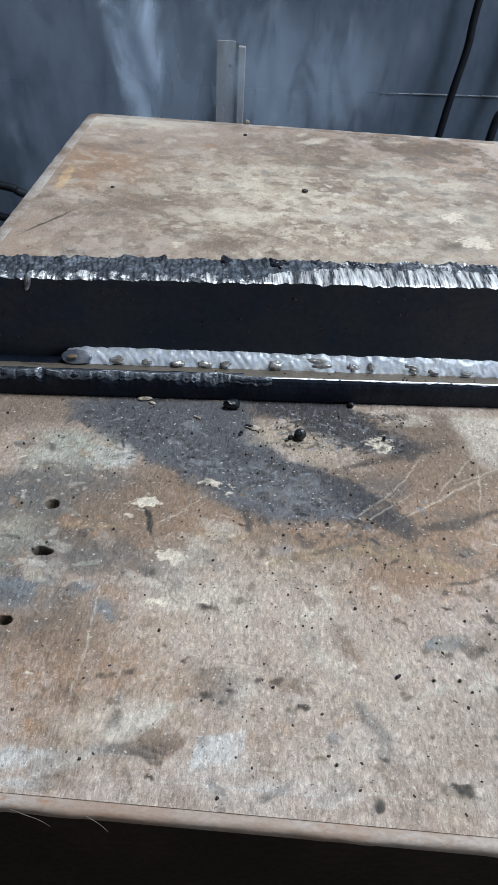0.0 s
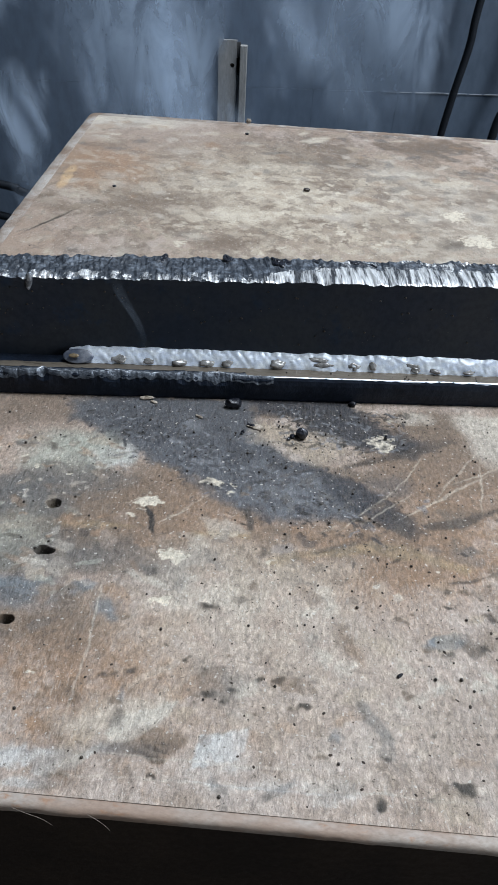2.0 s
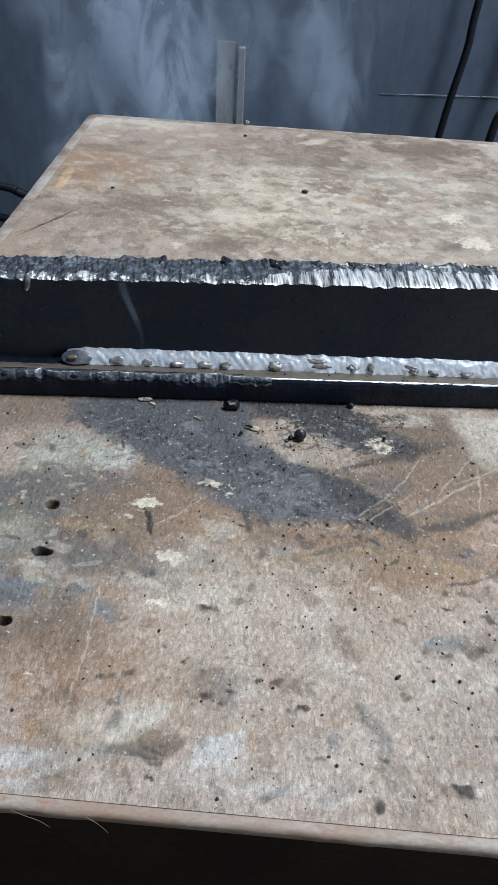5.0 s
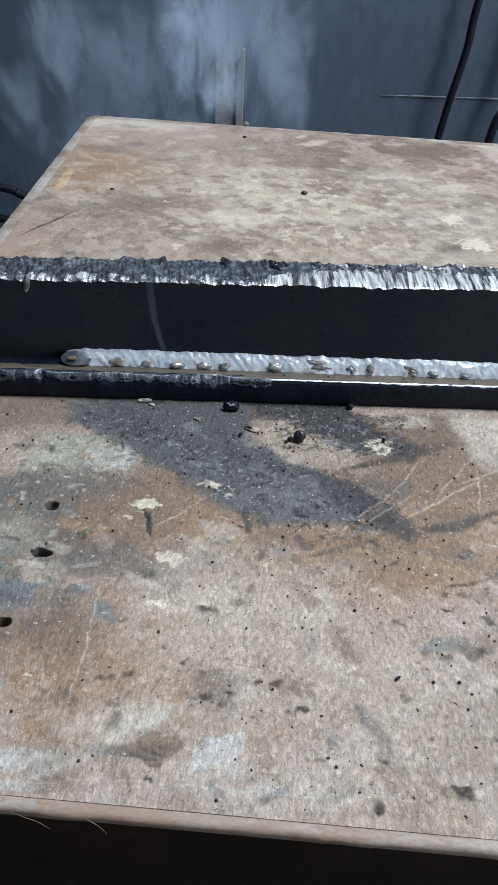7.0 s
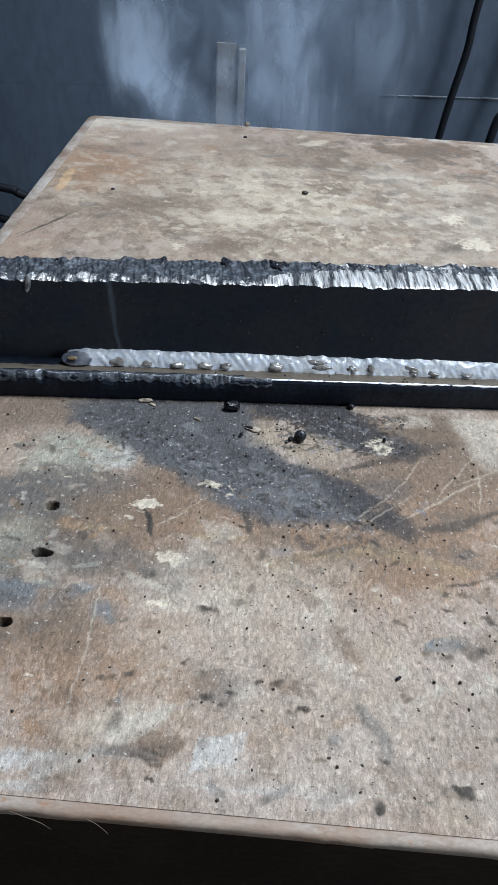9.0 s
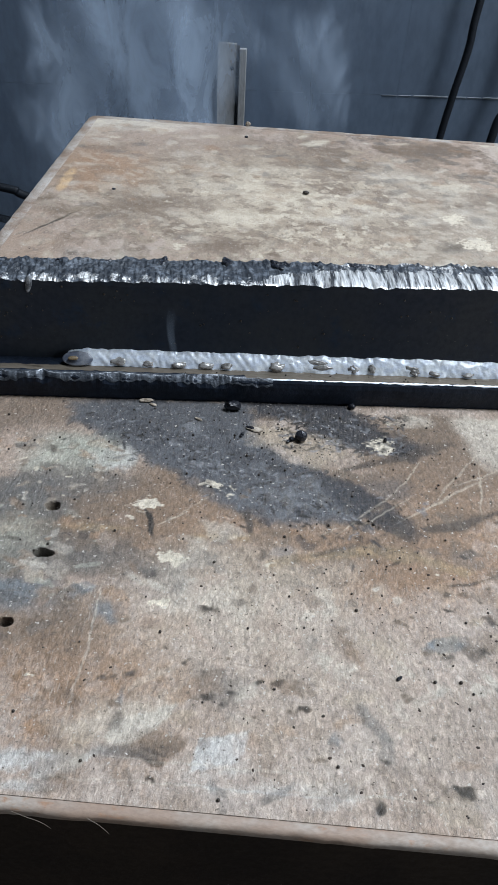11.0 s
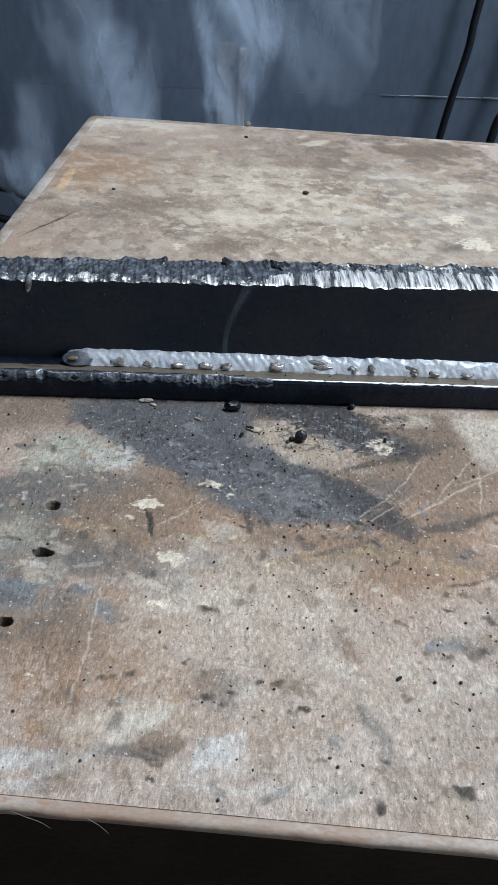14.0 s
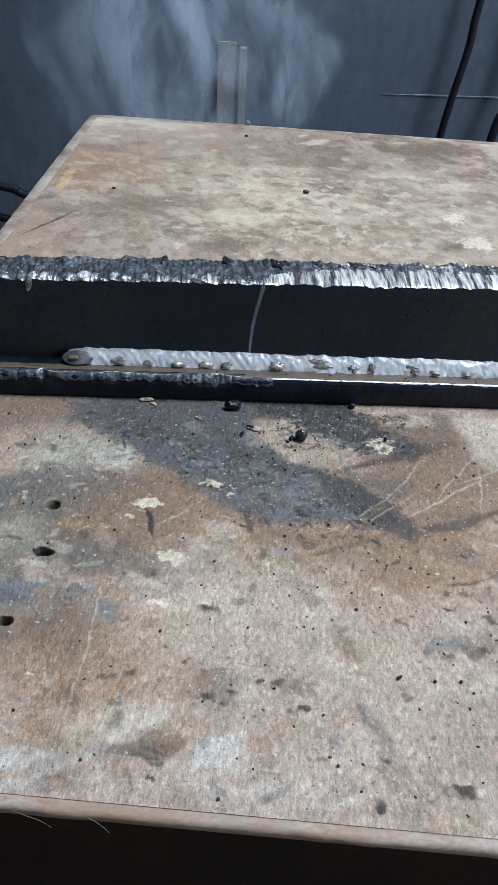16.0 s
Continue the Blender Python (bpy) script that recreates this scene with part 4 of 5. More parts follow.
def welding_table():
    cx, cy = (TX0 + TX1) / 2, (TY0 + TY1) / 2
    table = thing("welding_table", pose(cx, cy, 0), "worn steel welding table, rusty top stained with soot and paint", "table")
    back = Matrix.Translation((-cx, -cy, 0))

    def put(name, bm, mat, label="", smooth=False):
        bmesh.ops.transform(bm, matrix=back, verts=bm.verts)
        return part(name, bm, mat, table, label, smooth)

    top = new("top_plate", top_plate_mesh(cx, cy))
    top.parent = table
    tagged(top, "scratched rusty steel top with soot and spatter")

    def rim(path, width, seed, depth):
        """A worn bar with a rounded, uneven outer arris; path: points and their inward directions."""
        bm = bmesh.new()
        prof = [(0.0002, -depth), (0, -0.0030), (0.0002, -0.0014), (0.0006, -0.0006), (0.0014, -0.0001), (width - 0.0002, 0.0), (width, -0.0002), (width, -depth)]
        rings, s, last = [], 0.0, None
        for x, y, dx, dy in path:
            s += 0 if last is None else math.hypot(x - last[0], y - last[1])
            last = (x, y)
            ring = []
            for k, (a, z) in enumerate(prof):
                if 0 < k < 5:
                    a += 0.00025 * noise.noise(Vector((s * 340 + seed, k * 0.6, 2))) + 0.00040 * noise.noise(Vector((s * 90 + seed, k * 0.3, 0))) + 0.00045 * noise.noise(Vector((s * 22 + seed, 3, 0)))
                    z += 0.00028 * noise.noise(Vector((s * 60 + seed, k * 0.4, 7))) + 0.00014 * noise.noise(Vector((s * 300 + seed, k * 0.7, 5)))
                elif k == 5:
                    a += 0.00020 * noise.noise(Vector((s * 140 + seed, 1, 9))) - 0.00012
                ring.append(bm.verts.new((x + dx * a, y + dy * a, TZ + z)))
            rings.append(ring)
        for a, b in zip(rings, rings[1:]):
            for k in range(len(prof)):
                j = (k + 1) % len(prof)
                bm.faces.new((a[k], b[k], b[j], a[j]))
        bm.faces.new(rings[0])
        bm.faces.new(rings[-1][::-1])
        bmesh.ops.recalc_face_normals(bm, faces=bm.faces)
        return bm

    n, r = 420, 0.0105
    put("front_rim", rim([(TX0 + (TX1 - TX0) * k / n, TY0, 0, 1) for k in range(n + 1)], RIM_F - 0.0001, 3, 0.0036), RIM, "rusty rounded front rim", True)
    line = [(TX0, TY0 + RIM_F + (TY1 - r - TY0 - RIM_F) * k / n, 1, 0) for k in range(n)]
    line += [(TX0 + r - r * math.cos(a), TY1 - r + r * math.sin(a), math.cos(a), -math.sin(a)) for a in [math.pi / 2 * k / 10 for k in range(11)]]
    line += [(TX0 + r + (TX1 - RIM_W - TX0 - r) * k / n, TY1, 0, -1) for k in range(1, n + 1)]
    put("rear_rim", rim(line, RIM_W, 9, 0.0055), RIM_WORN, "rubbed pale rim with a rounded corner", True)
    put("side_rim", rim([(TX1, TY0 + RIM_F + (TY1 - TY0 - RIM_F) * k / 60, -1, 0) for k in range(61)], RIM_W - 0.0003, 71, 0.0055), RIM, "", True)
    # near-black front plate stands in for the unlit area below the rim
    put("apron", box(TX0 + 0.012, TX1 - 0.012, TY0 + 0.0006, TY0 + 0.0038, TZ - 0.16, TZ - 0.0038, 0.0004), LEG, "near-black front apron, its shade put into the colour")
    put("apron", box(TX0 + 0.012, TX1 - 0.012, TY1 - 0.005, TY1 - 0.0012, TZ - 0.10, TZ - 0.0062, 0.001), LEG)
    put("apron", box(TX0 + 0.0012, TX0 + 0.005, TY0 + 0.012, TY1 - 0.012, TZ - 0.10, TZ - 0.0062, 0.001), LEG)
    put("apron", box(TX1 - 0.005, TX1 - 0.0012, TY0 + 0.012, TY1 - 0.012, TZ - 0.10, TZ - 0.0062, 0.001), LEG)
    for lx in (TX0 + 0.03, TX1 - 0.03):
        for ly in (TY0 + 0.03, TY1 - 0.03):
            put("leg", box(lx - 0.02, lx + 0.02, ly - 0.02, ly + 0.02, 0, TZ - 0.0065, 0.003), LEG, "dark square tube leg")
    for ly in (TY0 + 0.03, TY1 - 0.03):
        put("stretcher", box(TX0 + 0.05, TX1 - 0.05, ly - 0.015, ly + 0.015, 0.18, 0.21, 0.002), LEG)


welding_table()

# ---- the welded tee joint ----
JOINT = pose(-0.1297, 0.2776, TZ, 0, 0, 4.69)      # u along the plates, v away from the near edge
U0, U1 = -0.055, 0.330
BASE_T, FOOT, UP_TOP, UP_T = 0.0133, 0.0140, 0.0550, 0.0205


def tee_joint():
    joint = thing("tee_joint", JOINT, "welded steel tee joint, black plates with a fresh silver fillet bead", "welded plates")
    rough = lambda u, a, s: noise.noise(Vector((u * a, s, 0.3)))

    # the flat plate: its near edge is chipped along one stretch and clean along the rest
    def base(i_u, k):
        u = U0 + (U1 - U0) * i_u
        chipped = 1.0 if u < 0.118 else max(0.0, 1 - (u - 0.118) / 0.015)
        chip = max(0.0, rough(u, 75, 2) + 0.7 * rough(u, 210, 5) + 0.35 * rough(u, 600, 6) + 0.1) * chipped
        prof = [(0.085, 0.0), (0.0006, 0.0), (0.0, 0.0014), (-0.0002, 0.0060), (0.0, 0.0095 - 0.0018 * chip), (0.0005 + 0.0012 * chip, 0.0118 - 0.0016 * chip),
                (0.0013 + 0.0022 * chip, 0.0131 - 0.0004 * chip), (0.0022 + 0.0026 * chip, BASE_T), (0.0085, BASE_T), (0.0120, BASE_T), (0.085, BASE_T)]
        v, z = prof[k]
        if 1 < k < 8:
            v += 0.00045 * noise.noise(Vector((u * 330, k * 0.55, 4))) * (0.3 + chipped) * (1.0 if k > 3 else 0.15) + 0.0004 * rough(u, 40, 30)
            z += 0.00035 * noise.noise(Vector((u * 380, k * 0.5, 9))) * chipped if 3 < k < 7 else 0
        return Vector((u, v, z))

    def lathe(n, count, f, closed=True):
        bm = bmesh.new()
        rings = [[bm.verts.new(f(i / n, k)) for k in range(count)] for i in range(n + 1)]
        for a, b in zip(rings, rings[1:]):
            for k in range(count if closed else count - 1):
                j = (k + 1) % count
                bm.faces.new((a[k], b[k], b[j], a[j]))
        if closed:
            bm.faces.new(rings[0])
            bm.faces.new(rings[-1][::-1])
        bmesh.ops.recalc_face_normals(bm, faces=bm.faces)
        return bm

    plate = part("base_plate", lathe(520, 11, base), SHEAR, joint, "black flat steel plate with a chipped sheared edge")
    band = lathe(300, 4, lambda i, k: Vector((U0 + 0.0005 + (U1 - U0 - 0.001) * i, (0.0042, 0.0042, 0.0083, 0.0083)[k] + (0.0005 * rough(i, 160, 40 + k // 2) if k > 1 else 0.0012 * max(0, rough(i, 120, 60)) if i < 0.45 else -0.0022), BASE_T + (-0.0004, 0.00012, 0.00012, -0.0004)[k])))
    # chipped lip; its paler bluish tone stands in for highlights on the chips
    lip = bmesh.new()
    lines = []
    for n in range(421):
        iu = n / 420 * 0.186 / (U1 - U0)
        row = [base(iu, q) for q in (8, 7, 6, 5, 4)]
        low = row[4].lerp(row[3], 0.5 + 0.9 * rough(row[4].x, 130, 77) + 0.5 * rough(row[4].x, 420, 78))
        row = [row[0].lerp(row[1], 0.75), row[1], row[2], low]
        lines.append([lip.verts.new(p + Vector((0, -0.00018, 0.00010))) for p in row])
    for a, c in zip(lines, lines[1:]):
        for q in range(3):
            lip.faces.new((a[q], a[q + 1], c[q + 1], c[q]))
    bmesh.ops.recalc_face_normals(lip, faces=lip.faces)
    part("chipped_lip", lip, LIP, plate, "chipped lip of the sheared edge, bluish highlights in its colour", True)
    # highlight along the clean arris, put in as a thin near-white strip
    arris = lathe(260, 4, lambda i, k: Vector((0.128 + (U1 - 0.001 - 0.128) * i, (0.0011, 0.0013, 0.0018, 0.0016)[k] + 0.00025 * rough(i, 50, 80), (0.0124, 0.01318, BASE_T + 0.00012, 0.0126)[k] - 0.0003 * max(0, rough(i, 90, 12)))))
    part("arris_highlight", arris, BEAD, plate, "thin pale strip for the highlight on the flat plate arris")
    # thin pale strip of uneven width along the arris of the chipped stretch
    worn = bmesh.new()
    lines = []
    for n in range(521):
        iu = n / 520 * 0.186 / (U1 - U0)
        a, c = base(iu, 7), base(iu, 6)
        wide = max(0.05, min(1.0, 0.55 + 1.1 * rough(a.x, 160, 91) + 0.7 * rough(a.x, 520, 92)))
        lines.append([worn.verts.new(a.lerp(c, k * wide) + Vector((0, -0.00022, 0.00022))) for k in (-0.1, 0.15, 0.45)])
    for a, c in zip(lines, lines[1:]):
        for q in range(2):
            worn.faces.new((a[q], a[q + 1], c[q + 1], c[q]))
    bmesh.ops.recalc_face_normals(worn, faces=worn.faces)
    part("pale_arris", worn, ARRIS, plate, "thin pale arris along the chipped stretch", True)
    part("ground_band", band, GROUND, plate, "ground bare-metal band beside the weld")

    # the upright plate, turned a little against the flat one
    upright = part("upright_plate", box(U0, U1, 0, UP_T, BASE_T - 0.0070, UP_TOP - 0.0026, 0.0004, 1), MILL, joint, "upright black steel plate with a flame-cut top edge", at=pose(0, FOOT + 0.0007, 0.0003, 0, -0.98, -0.45))

    def crest(u, v):
        """Drag lines and slag lumps of the cut; u in metres, v from 0 near to 1 far."""
        drag = (0.4 - abs(noise.noise(Vector((u * 430 + v * 0.7, v * 0.3, 1.0))))) * 0.0010 + (0.4 - abs(noise.noise(Vector((u * 140 + v * 0.5, v * 0.3, 4.0))))) * 0.0018
        old = max(0.0, min(1.0, (0.165 - u) / 0.10)) * (0.45 + 0.55 * min(1.0, v * 1.6))
        slag = (noise.noise(Vector((u * 130, v * 2.4, 8.0))) + 0.35 * noise.noise(Vector((u * 330, v * 4.5, 2.0)))) * 0.0008 * (0.15 + old)
        ridge = max(0.0, noise.noise(Vector((u * 95, 3.0, v * 1.5))) - 0.12) * 0.0022 * max(0.0, (v - 0.45) / 0.55)
        scale = (noise.voronoi(Vector((u * 420, v * 8, 3.0)))[0][0] - 0.4) * 0.0014 * max(old, min(1.0, max(0.0, (v - 0.55) * 3)) * 0.8)
        return drag * (1 - 0.7 * old) + slag + ridge + scale

    nu, nv = 1300, 26
    bm = bmesh.new()
    rows = []
    for i in range(nu + 1):
        u = U0 + (U1 - U0) * i / nu
        lip = 0.0012 * noise.noise(Vector((u * 55, 1.5, 0))) + 0.0010 * noise.noise(Vector((u * 210, 7.5, 0)))
        notch = math.exp(-((u - 0.0165) / 0.0013) ** 2) * 0.0012
        tail = 0.0014 * noise.noise(Vector((u * 120, 9.5, 0))) + 0.0012 * noise.noise(Vector((u * 330, 2.5, 0)))
        ring = [bm.verts.new((u, -0.0001, UP_TOP - 0.0030 + lip * 0.3 - notch))]
        for j in range(nv + 1):
            v = j / nv
            y = -0.0004 + (UP_T + tail + 0.0006) * v
            dip = 0.0010 * (1 - v) ** 6 + notch * (1 - v) ** 2
            ring.append(bm.verts.new((u + 0.0010 * math.sin(v * 3 + u * 60) * v, y, UP_TOP + crest(u, v) - dip + (lip * 0.4 if j == 0 else 0))))
        ring.append(bm.verts.new((u, UP_T + 0.0002, UP_TOP - 0.0036)))
        rows.append(ring)
    for a, b in zip(rows, rows[1:]):
        for k in range(nv + 2):
            face = bm.faces.new((a[k], b[k], b[k + 1], a[k + 1]))
            face.material_index = 1 if k in (0, nv + 1) else 0
    bmesh.ops.recalc_face_normals(bm, faces=bm.faces)
    cut = part("cut_edge", bm, CUT, upright, "ragged flame-cut top edge with bright drag lines")
    cut.data.materials.append(MILL)

    for su, size in ((0.030, 1.1), (0.052, 0.9), (0.078, 1.5), (0.108, 1.7), (0.131, 1.9), (0.136, 1.3), (0.150, 1.1), (0.169, 1.7), (0.176, 1.0), (0.217, 1.0)):
        part("slag_lump", lump(0.0012 * size, (2.2, 1.0, 0.55), 0.55, su * 700, 3), SLAG, upright, "black slag lump on the cut edge", False, pose(su, UP_T - 0.0008 - 0.001 * (su * 1000 % 3), UP_TOP - 0.0007, 0, 0, su * 900))
    bm = lump(0.001, (1.5, 0.8, 4.6), 0.15, 31, 3)
    part("frozen_drip", bm, ARRIS, upright, "frozen metal drip running down from the cut", True, pose(0.0176, -0.0006, UP_TOP - 0.0066, 0, 14, 0))

    # the fillet bead: overlapping ripples, uneven toes
    b0 = 0.0315

    def fillet(i, k):
        u = b0 + (U1 - 0.004 - b0) * i
        s = k / 10
        ease = min(1.0, (u - b0) / 0.010) ** 0.5
        toe_low = 0.0062 + 0.0007 * rough(u, 130, 1) + 0.0004 * rough(u, 330, 2) * (1 - s) ** 2
        toe_up = 0.0066 + 0.0008 * rough(u, 110, 3) + (0.0006 * rough(u, 210, 4) + 0.0005 * max(0, rough(u, 420, 5))) * s ** 3
        bulge = 0.0011 * math.sin(math.pi * s)
        ripple = 0.00003 * math.sin((u + 0.0030 * (4 * s * (1 - s))) * 2 * math.pi / 0.0027 + 2.5 * rough(u, 60, 9)) * math.sin(math.pi * s) ** 0.5
        ripple += 0.0008 * abs(noise.noise(Vector((u * 240 + s * 2.0, s * 2.2, 6)))) + 0.0004 * noise.noise(Vector((u * 260 - s * 3, s * 3, 2))) - 0.0003
        out = (bulge + ripple) * 0.7071 * ease
        v = FOOT + 0.0011 - 0.0079 * u - toe_low * (1 - s) * (0.55 + 0.45 * ease) - out
        z = BASE_T + toe_up * s * (0.6 + 0.4 * ease) + out
        return Vector((u, v, z))

    bead = part("weld_bead", lathe(1100, 11, fillet, False), BEAD, joint, "fresh rippled silver weld bead", True)
    # the sunken end crater with its heat tint
    bm = lump(0.001, (7.4, 3.7, 0.7), 0.05, 5, 3)
    bmesh.ops.transform(bm, matrix=pose(b0 + 0.0052, FOOT - 0.0040, BASE_T + 0.0027, 42, 0, 0), verts=bm.verts)
    part("crater", bm, CRATER, bead, "heat-tinted end crater of the weld", True)
    bm = lump(0.001, (2.6, 1.1, 0.4), 0.05, 8, 2)
    bmesh.ops.transform(bm, matrix=pose(b0 + 0.0035, FOOT - 0.0056, BASE_T + 0.0040, 38, 0, 0), verts=bm.verts)
    part("crater_pool", bm, POOL, bead, "glassy brown drop in the crater", True)
    # glassy slag islands along the lower half of the bead
    rnd = random.Random(11)

    def island(u, s, long, wide, tall=0.55):
        bm = lump(0.0015, (long, wide, tall), 0.55, u * 977 + 3, 3)
        bmesh.ops.transform(bm, matrix=pose(0, 0, 0, 45, 0, rnd.uniform(-14, 14)), verts=bm.verts)
        s += 0.02
        base_pt = fillet((u - b0) / (U1 - 0.004 - b0), 0).lerp(fillet((u - b0) / (U1 - 0.004 - b0), 10), s)
        bmesh.ops.translate(bm, vec=base_pt + Vector((0, -0.0001, 0.0001)), verts=bm.verts)
        part("slag_island", bm, ISLAND, bead, "", True)

    island(0.0565, 0.22, 2.4, 1.2)
    island(0.0705, 0.18, 1.6, 0.9)
    island(0.0855, 0.15, 2.6, 1.0)
    island(0.0985, 0.15, 2.2, 1.2)
    island(0.1085, 0.20, 1.8, 1.1)
    island(0.1330, 0.25, 2.4, 1.5, 0.7)
    island(0.1525, 0.55, 3.0, 0.8, 0.4)
    island(0.1545, 0.30, 3.0, 0.7, 0.4)
    island(0.1705, 0.30, 1.7, 1.2)
    island(0.1795, 0.35, 1.3, 1.4)
    island(0.1990, 0.40, 2.0, 0.9)
    island(0.2010, 0.18, 1.4, 0.9)
    island(0.2105, 0.15, 2.0, 0.7)
    island(0.2270, 0.15, 1.8, 0.7)
    # small balls of spatter stuck to the plates
    bm = bmesh.new()
    for _ in range(170):
        u, z = -0.01 + 0.255 * rnd.random() ** 1.4, BASE_T + 0.010 + 0.029 * rnd.random()
        r = 0.00012 + 0.0005 * rnd.random() ** 3
        bmesh.ops.create_icosphere(bm, subdivisions=1, radius=r, matrix=Matrix.Translation((u, FOOT + 0.0006 - 0.0079 * u - r * 0.3, z)))
    for _ in range(16):
        u, v = rnd.uniform(0.06, 0.24), rnd.uniform(0.0025, 0.0080)
        r = rnd.uniform(0.0002, 0.0005)
        bmesh.ops.create_icosphere(bm, subdivisions=1, radius=r, matrix=Matrix.Translation((u, v, BASE_T + r * 0.7)))
    tagged(part("plate_spatter", bm, BALL, joint, "tiny spatter balls stuck to the plates", True), kind="stuff")


tee_joint()

# ---- loose bits on the table ----


def bit(name, x, y, radius, squash, rough, seed, mat, label, turn=0.0, category="slag"):
    ob = part(name, lump(radius, squash, rough, seed, 2), mat, None, label, False, pose(x, y, TZ, 0, 0, turn))
    return tagged(ob, label, category, "loose bits on the table")


bit("slag_chunk", -0.0177, 0.2815, 0.0034, (1.15, 0.8, 0.75), 0.50, 21, SLAG, "angular black slag chunk with a glinting top", 8)
bit("slag_nugget", 0.0157, 0.2622, 0.0028, (1.05, 0.95, 0.95), 0.10, 2, SLAG, "rounded black slag nugget on the sooty steel", 0)
bit("slag_crumb", 0.0113, 0.2615, 0.0012, (1, 1, 0.8), 0.25, 3, SLAG, "small black slag crumb beside the nugget", 20)
bit("slag_crumb", 0.0098, 0.2597, 0.0008, (1, 1, 0.8), 0.25, 13, SLAG, "small black slag crumb beside the nugget", 20)
bit("rust_flake", -0.0060, 0.2668, 0.0030, (1.3, 0.6, 0.25), 0.30, 4, CHIP, "pale curled rust flake with a dark side", -12, "flake")
bit("slag_sliver", -0.0078, 0.2672, 0.0022, (1.2, 0.5, 0.35), 0.30, 14, SLAG, "flat black slag sliver on a flake", -12)
bit("rust_flake", -0.0600, 0.2820, 0.0026, (1.4, 0.5, 0.3), 0.35, 5, CHIP, "pale rust flake at the foot of the plate", 10, "flake")
bit("rust_flake", -0.0560, 0.2796, 0.0015, (1.3, 0.6, 0.4), 0.30, 15, CHIP, "pale rust flake at the foot of the plate", -20, "flake")
bit("slag_sliver", -0.0330, 0.2712, 0.0014, (1.5, 0.5, 0.35), 0.30, 6, CHIP, "thin pale slag sliver on soot", -25, "flake")
bit("steel_crumb", 0.0507, 0.1408, 0.0009, (1.5, 0.7, 0.7), 0.20, 7, SLAG, "dark elongated steel crumb on bare steel", 40)
bit("slag_chunk", 0.0149, 0.5600, 0.0023, (1.15, 0.9, 0.55), 0.25, 8, BALL, "small dark slag chunk on the far table half", 0)
bit("slag_crumb", -0.0402, 0.6830, 0.0018, (1, 1, 0.5), 0.25, 9, SLAG, "tiny dark slag crumb near the rear rim", 0)
bit("pale_crumb", -0.0412, 0.7165, 0.0024, (1, 0.8, 0.9), 0.30, 10, CHIP, "pale crumb sitting on the rear rim", 0, "crumb")
bit("slag_crumb", -0.1307, 0.5415, 0.0014, (1.2, 1, 0.5), 0.25, 11, SLAG, "tiny dark slag crumb on rusty steel", 0)
bit("slag_crumb", 0.0403, 0.2895, 0.0016, (1.2, 0.9, 0.8), 0.25, 12, SLAG, "black slag crumb at the foot of the plate", 0)
bit("slag_crumb", 0.0548, 0.2655, 0.0010, (0.9, 0.9, 1.3), 0.25, 16, SLAG, "black slag crumb on a pale fleck", 0)
bit("slag_crumb", -0.0115, 0.2625, 0.0008, (1.2, 0.9, 0.8), 0.25, 17, SLAG, "black slag crumb on soot", 0)
bit("slag_crumb", -0.0120, 0.2610, 0.0007, (1.2, 0.9, 0.8), 0.25, 18, SLAG, "black slag crumb on soot", 0)
bit("slag_sliver", 0.0215, 0.4395, 0.0018, (1.8, 0.5, 0.4), 0.25, 19, SLAG, "thin dark slag sliver on pale steel", -20)


def scattered():
    """Spatter balls and burnt specks strewn over the table top."""
    rnd = random.Random(7)
    balls, specks = bmesh.new(), bmesh.new()
    for i in range(430):
        if i < 300:
            x, y = rnd.gauss(0.015, 0.055), 0.285 - abs(rnd.gauss(0, 0.055))
        else:
            x, y = rnd.uniform(-0.12, 0.12), rnd.uniform(0.095, 0.27)
        if y < 0.092 or y > 0.272 + 0.082 * (x + 0.13) * 0.9:
            continue
        r = 0.00022 + 0.00045 * rnd.random() ** 2.2
        bmesh.ops.create_icosphere(balls, subdivisions=1, radius=r, matrix=Matrix.Translation((x, y, TZ + r * 0.7)))
    for i in range(420):
        x = rnd.uniform(-0.075, 0.07)
        y = 0.279 - 0.055 * rnd.random() - max(0.0, 0.25 * x)
        if y > 0.272 + 0.075 * (x + 0.13):
            continue
        r = 0.00012 + 0.00022 * rnd.random() ** 2
        bmesh.ops.create_icosphere(balls, subdivisions=1, radius=r, matrix=Matrix.Translation((x, y, TZ + r * 0.7)))
    for i in range(240):
        x, y = (rnd.uniform(-0.02, 0.10), rnd.uniform(0.093, 0.20)) if i < 130 else ((rnd.uniform(-0.13, 0.13), rnd.uniform(0.093, 0.27)) if i < 200 else (rnd.uniform(-0.17, 0.24), rnd.uniform(0.40, 0.71)))
        r = 0.00018 + 0.00042 * rnd.random() ** 2.4
        made = bmesh.ops.create_icosphere(specks, subdivisions=1, radius=r)["verts"]
        a = rnd.uniform(0, 6.3)
        for v in made:
            v.co = Vector((x + v.co.x * 1.5 * math.cos(a) - v.co.y * math.sin(a), y + v.co.x * 1.5 * math.sin(a) + v.co.y * math.cos(a), TZ + v.co.z * 0.35))
    tagged(part("spatter_balls", balls, BALL, None, "", True), "dark steel spatter balls strewn over the table top", "spatter", kind="stuff")
    tagged(part("burnt_specks", specks, BURN, None, "", True), "flat burnt specks stuck to the table top", "specks", kind="stuff")


scattered()


def fibre(*points):
    ob = part("fibre", tube(points, 0.00009, 5, 8), FIBRE, None, "", True)
    tagged(ob, "thin pale fibre caught on the front rim", "fibre", "fibres on the front rim")


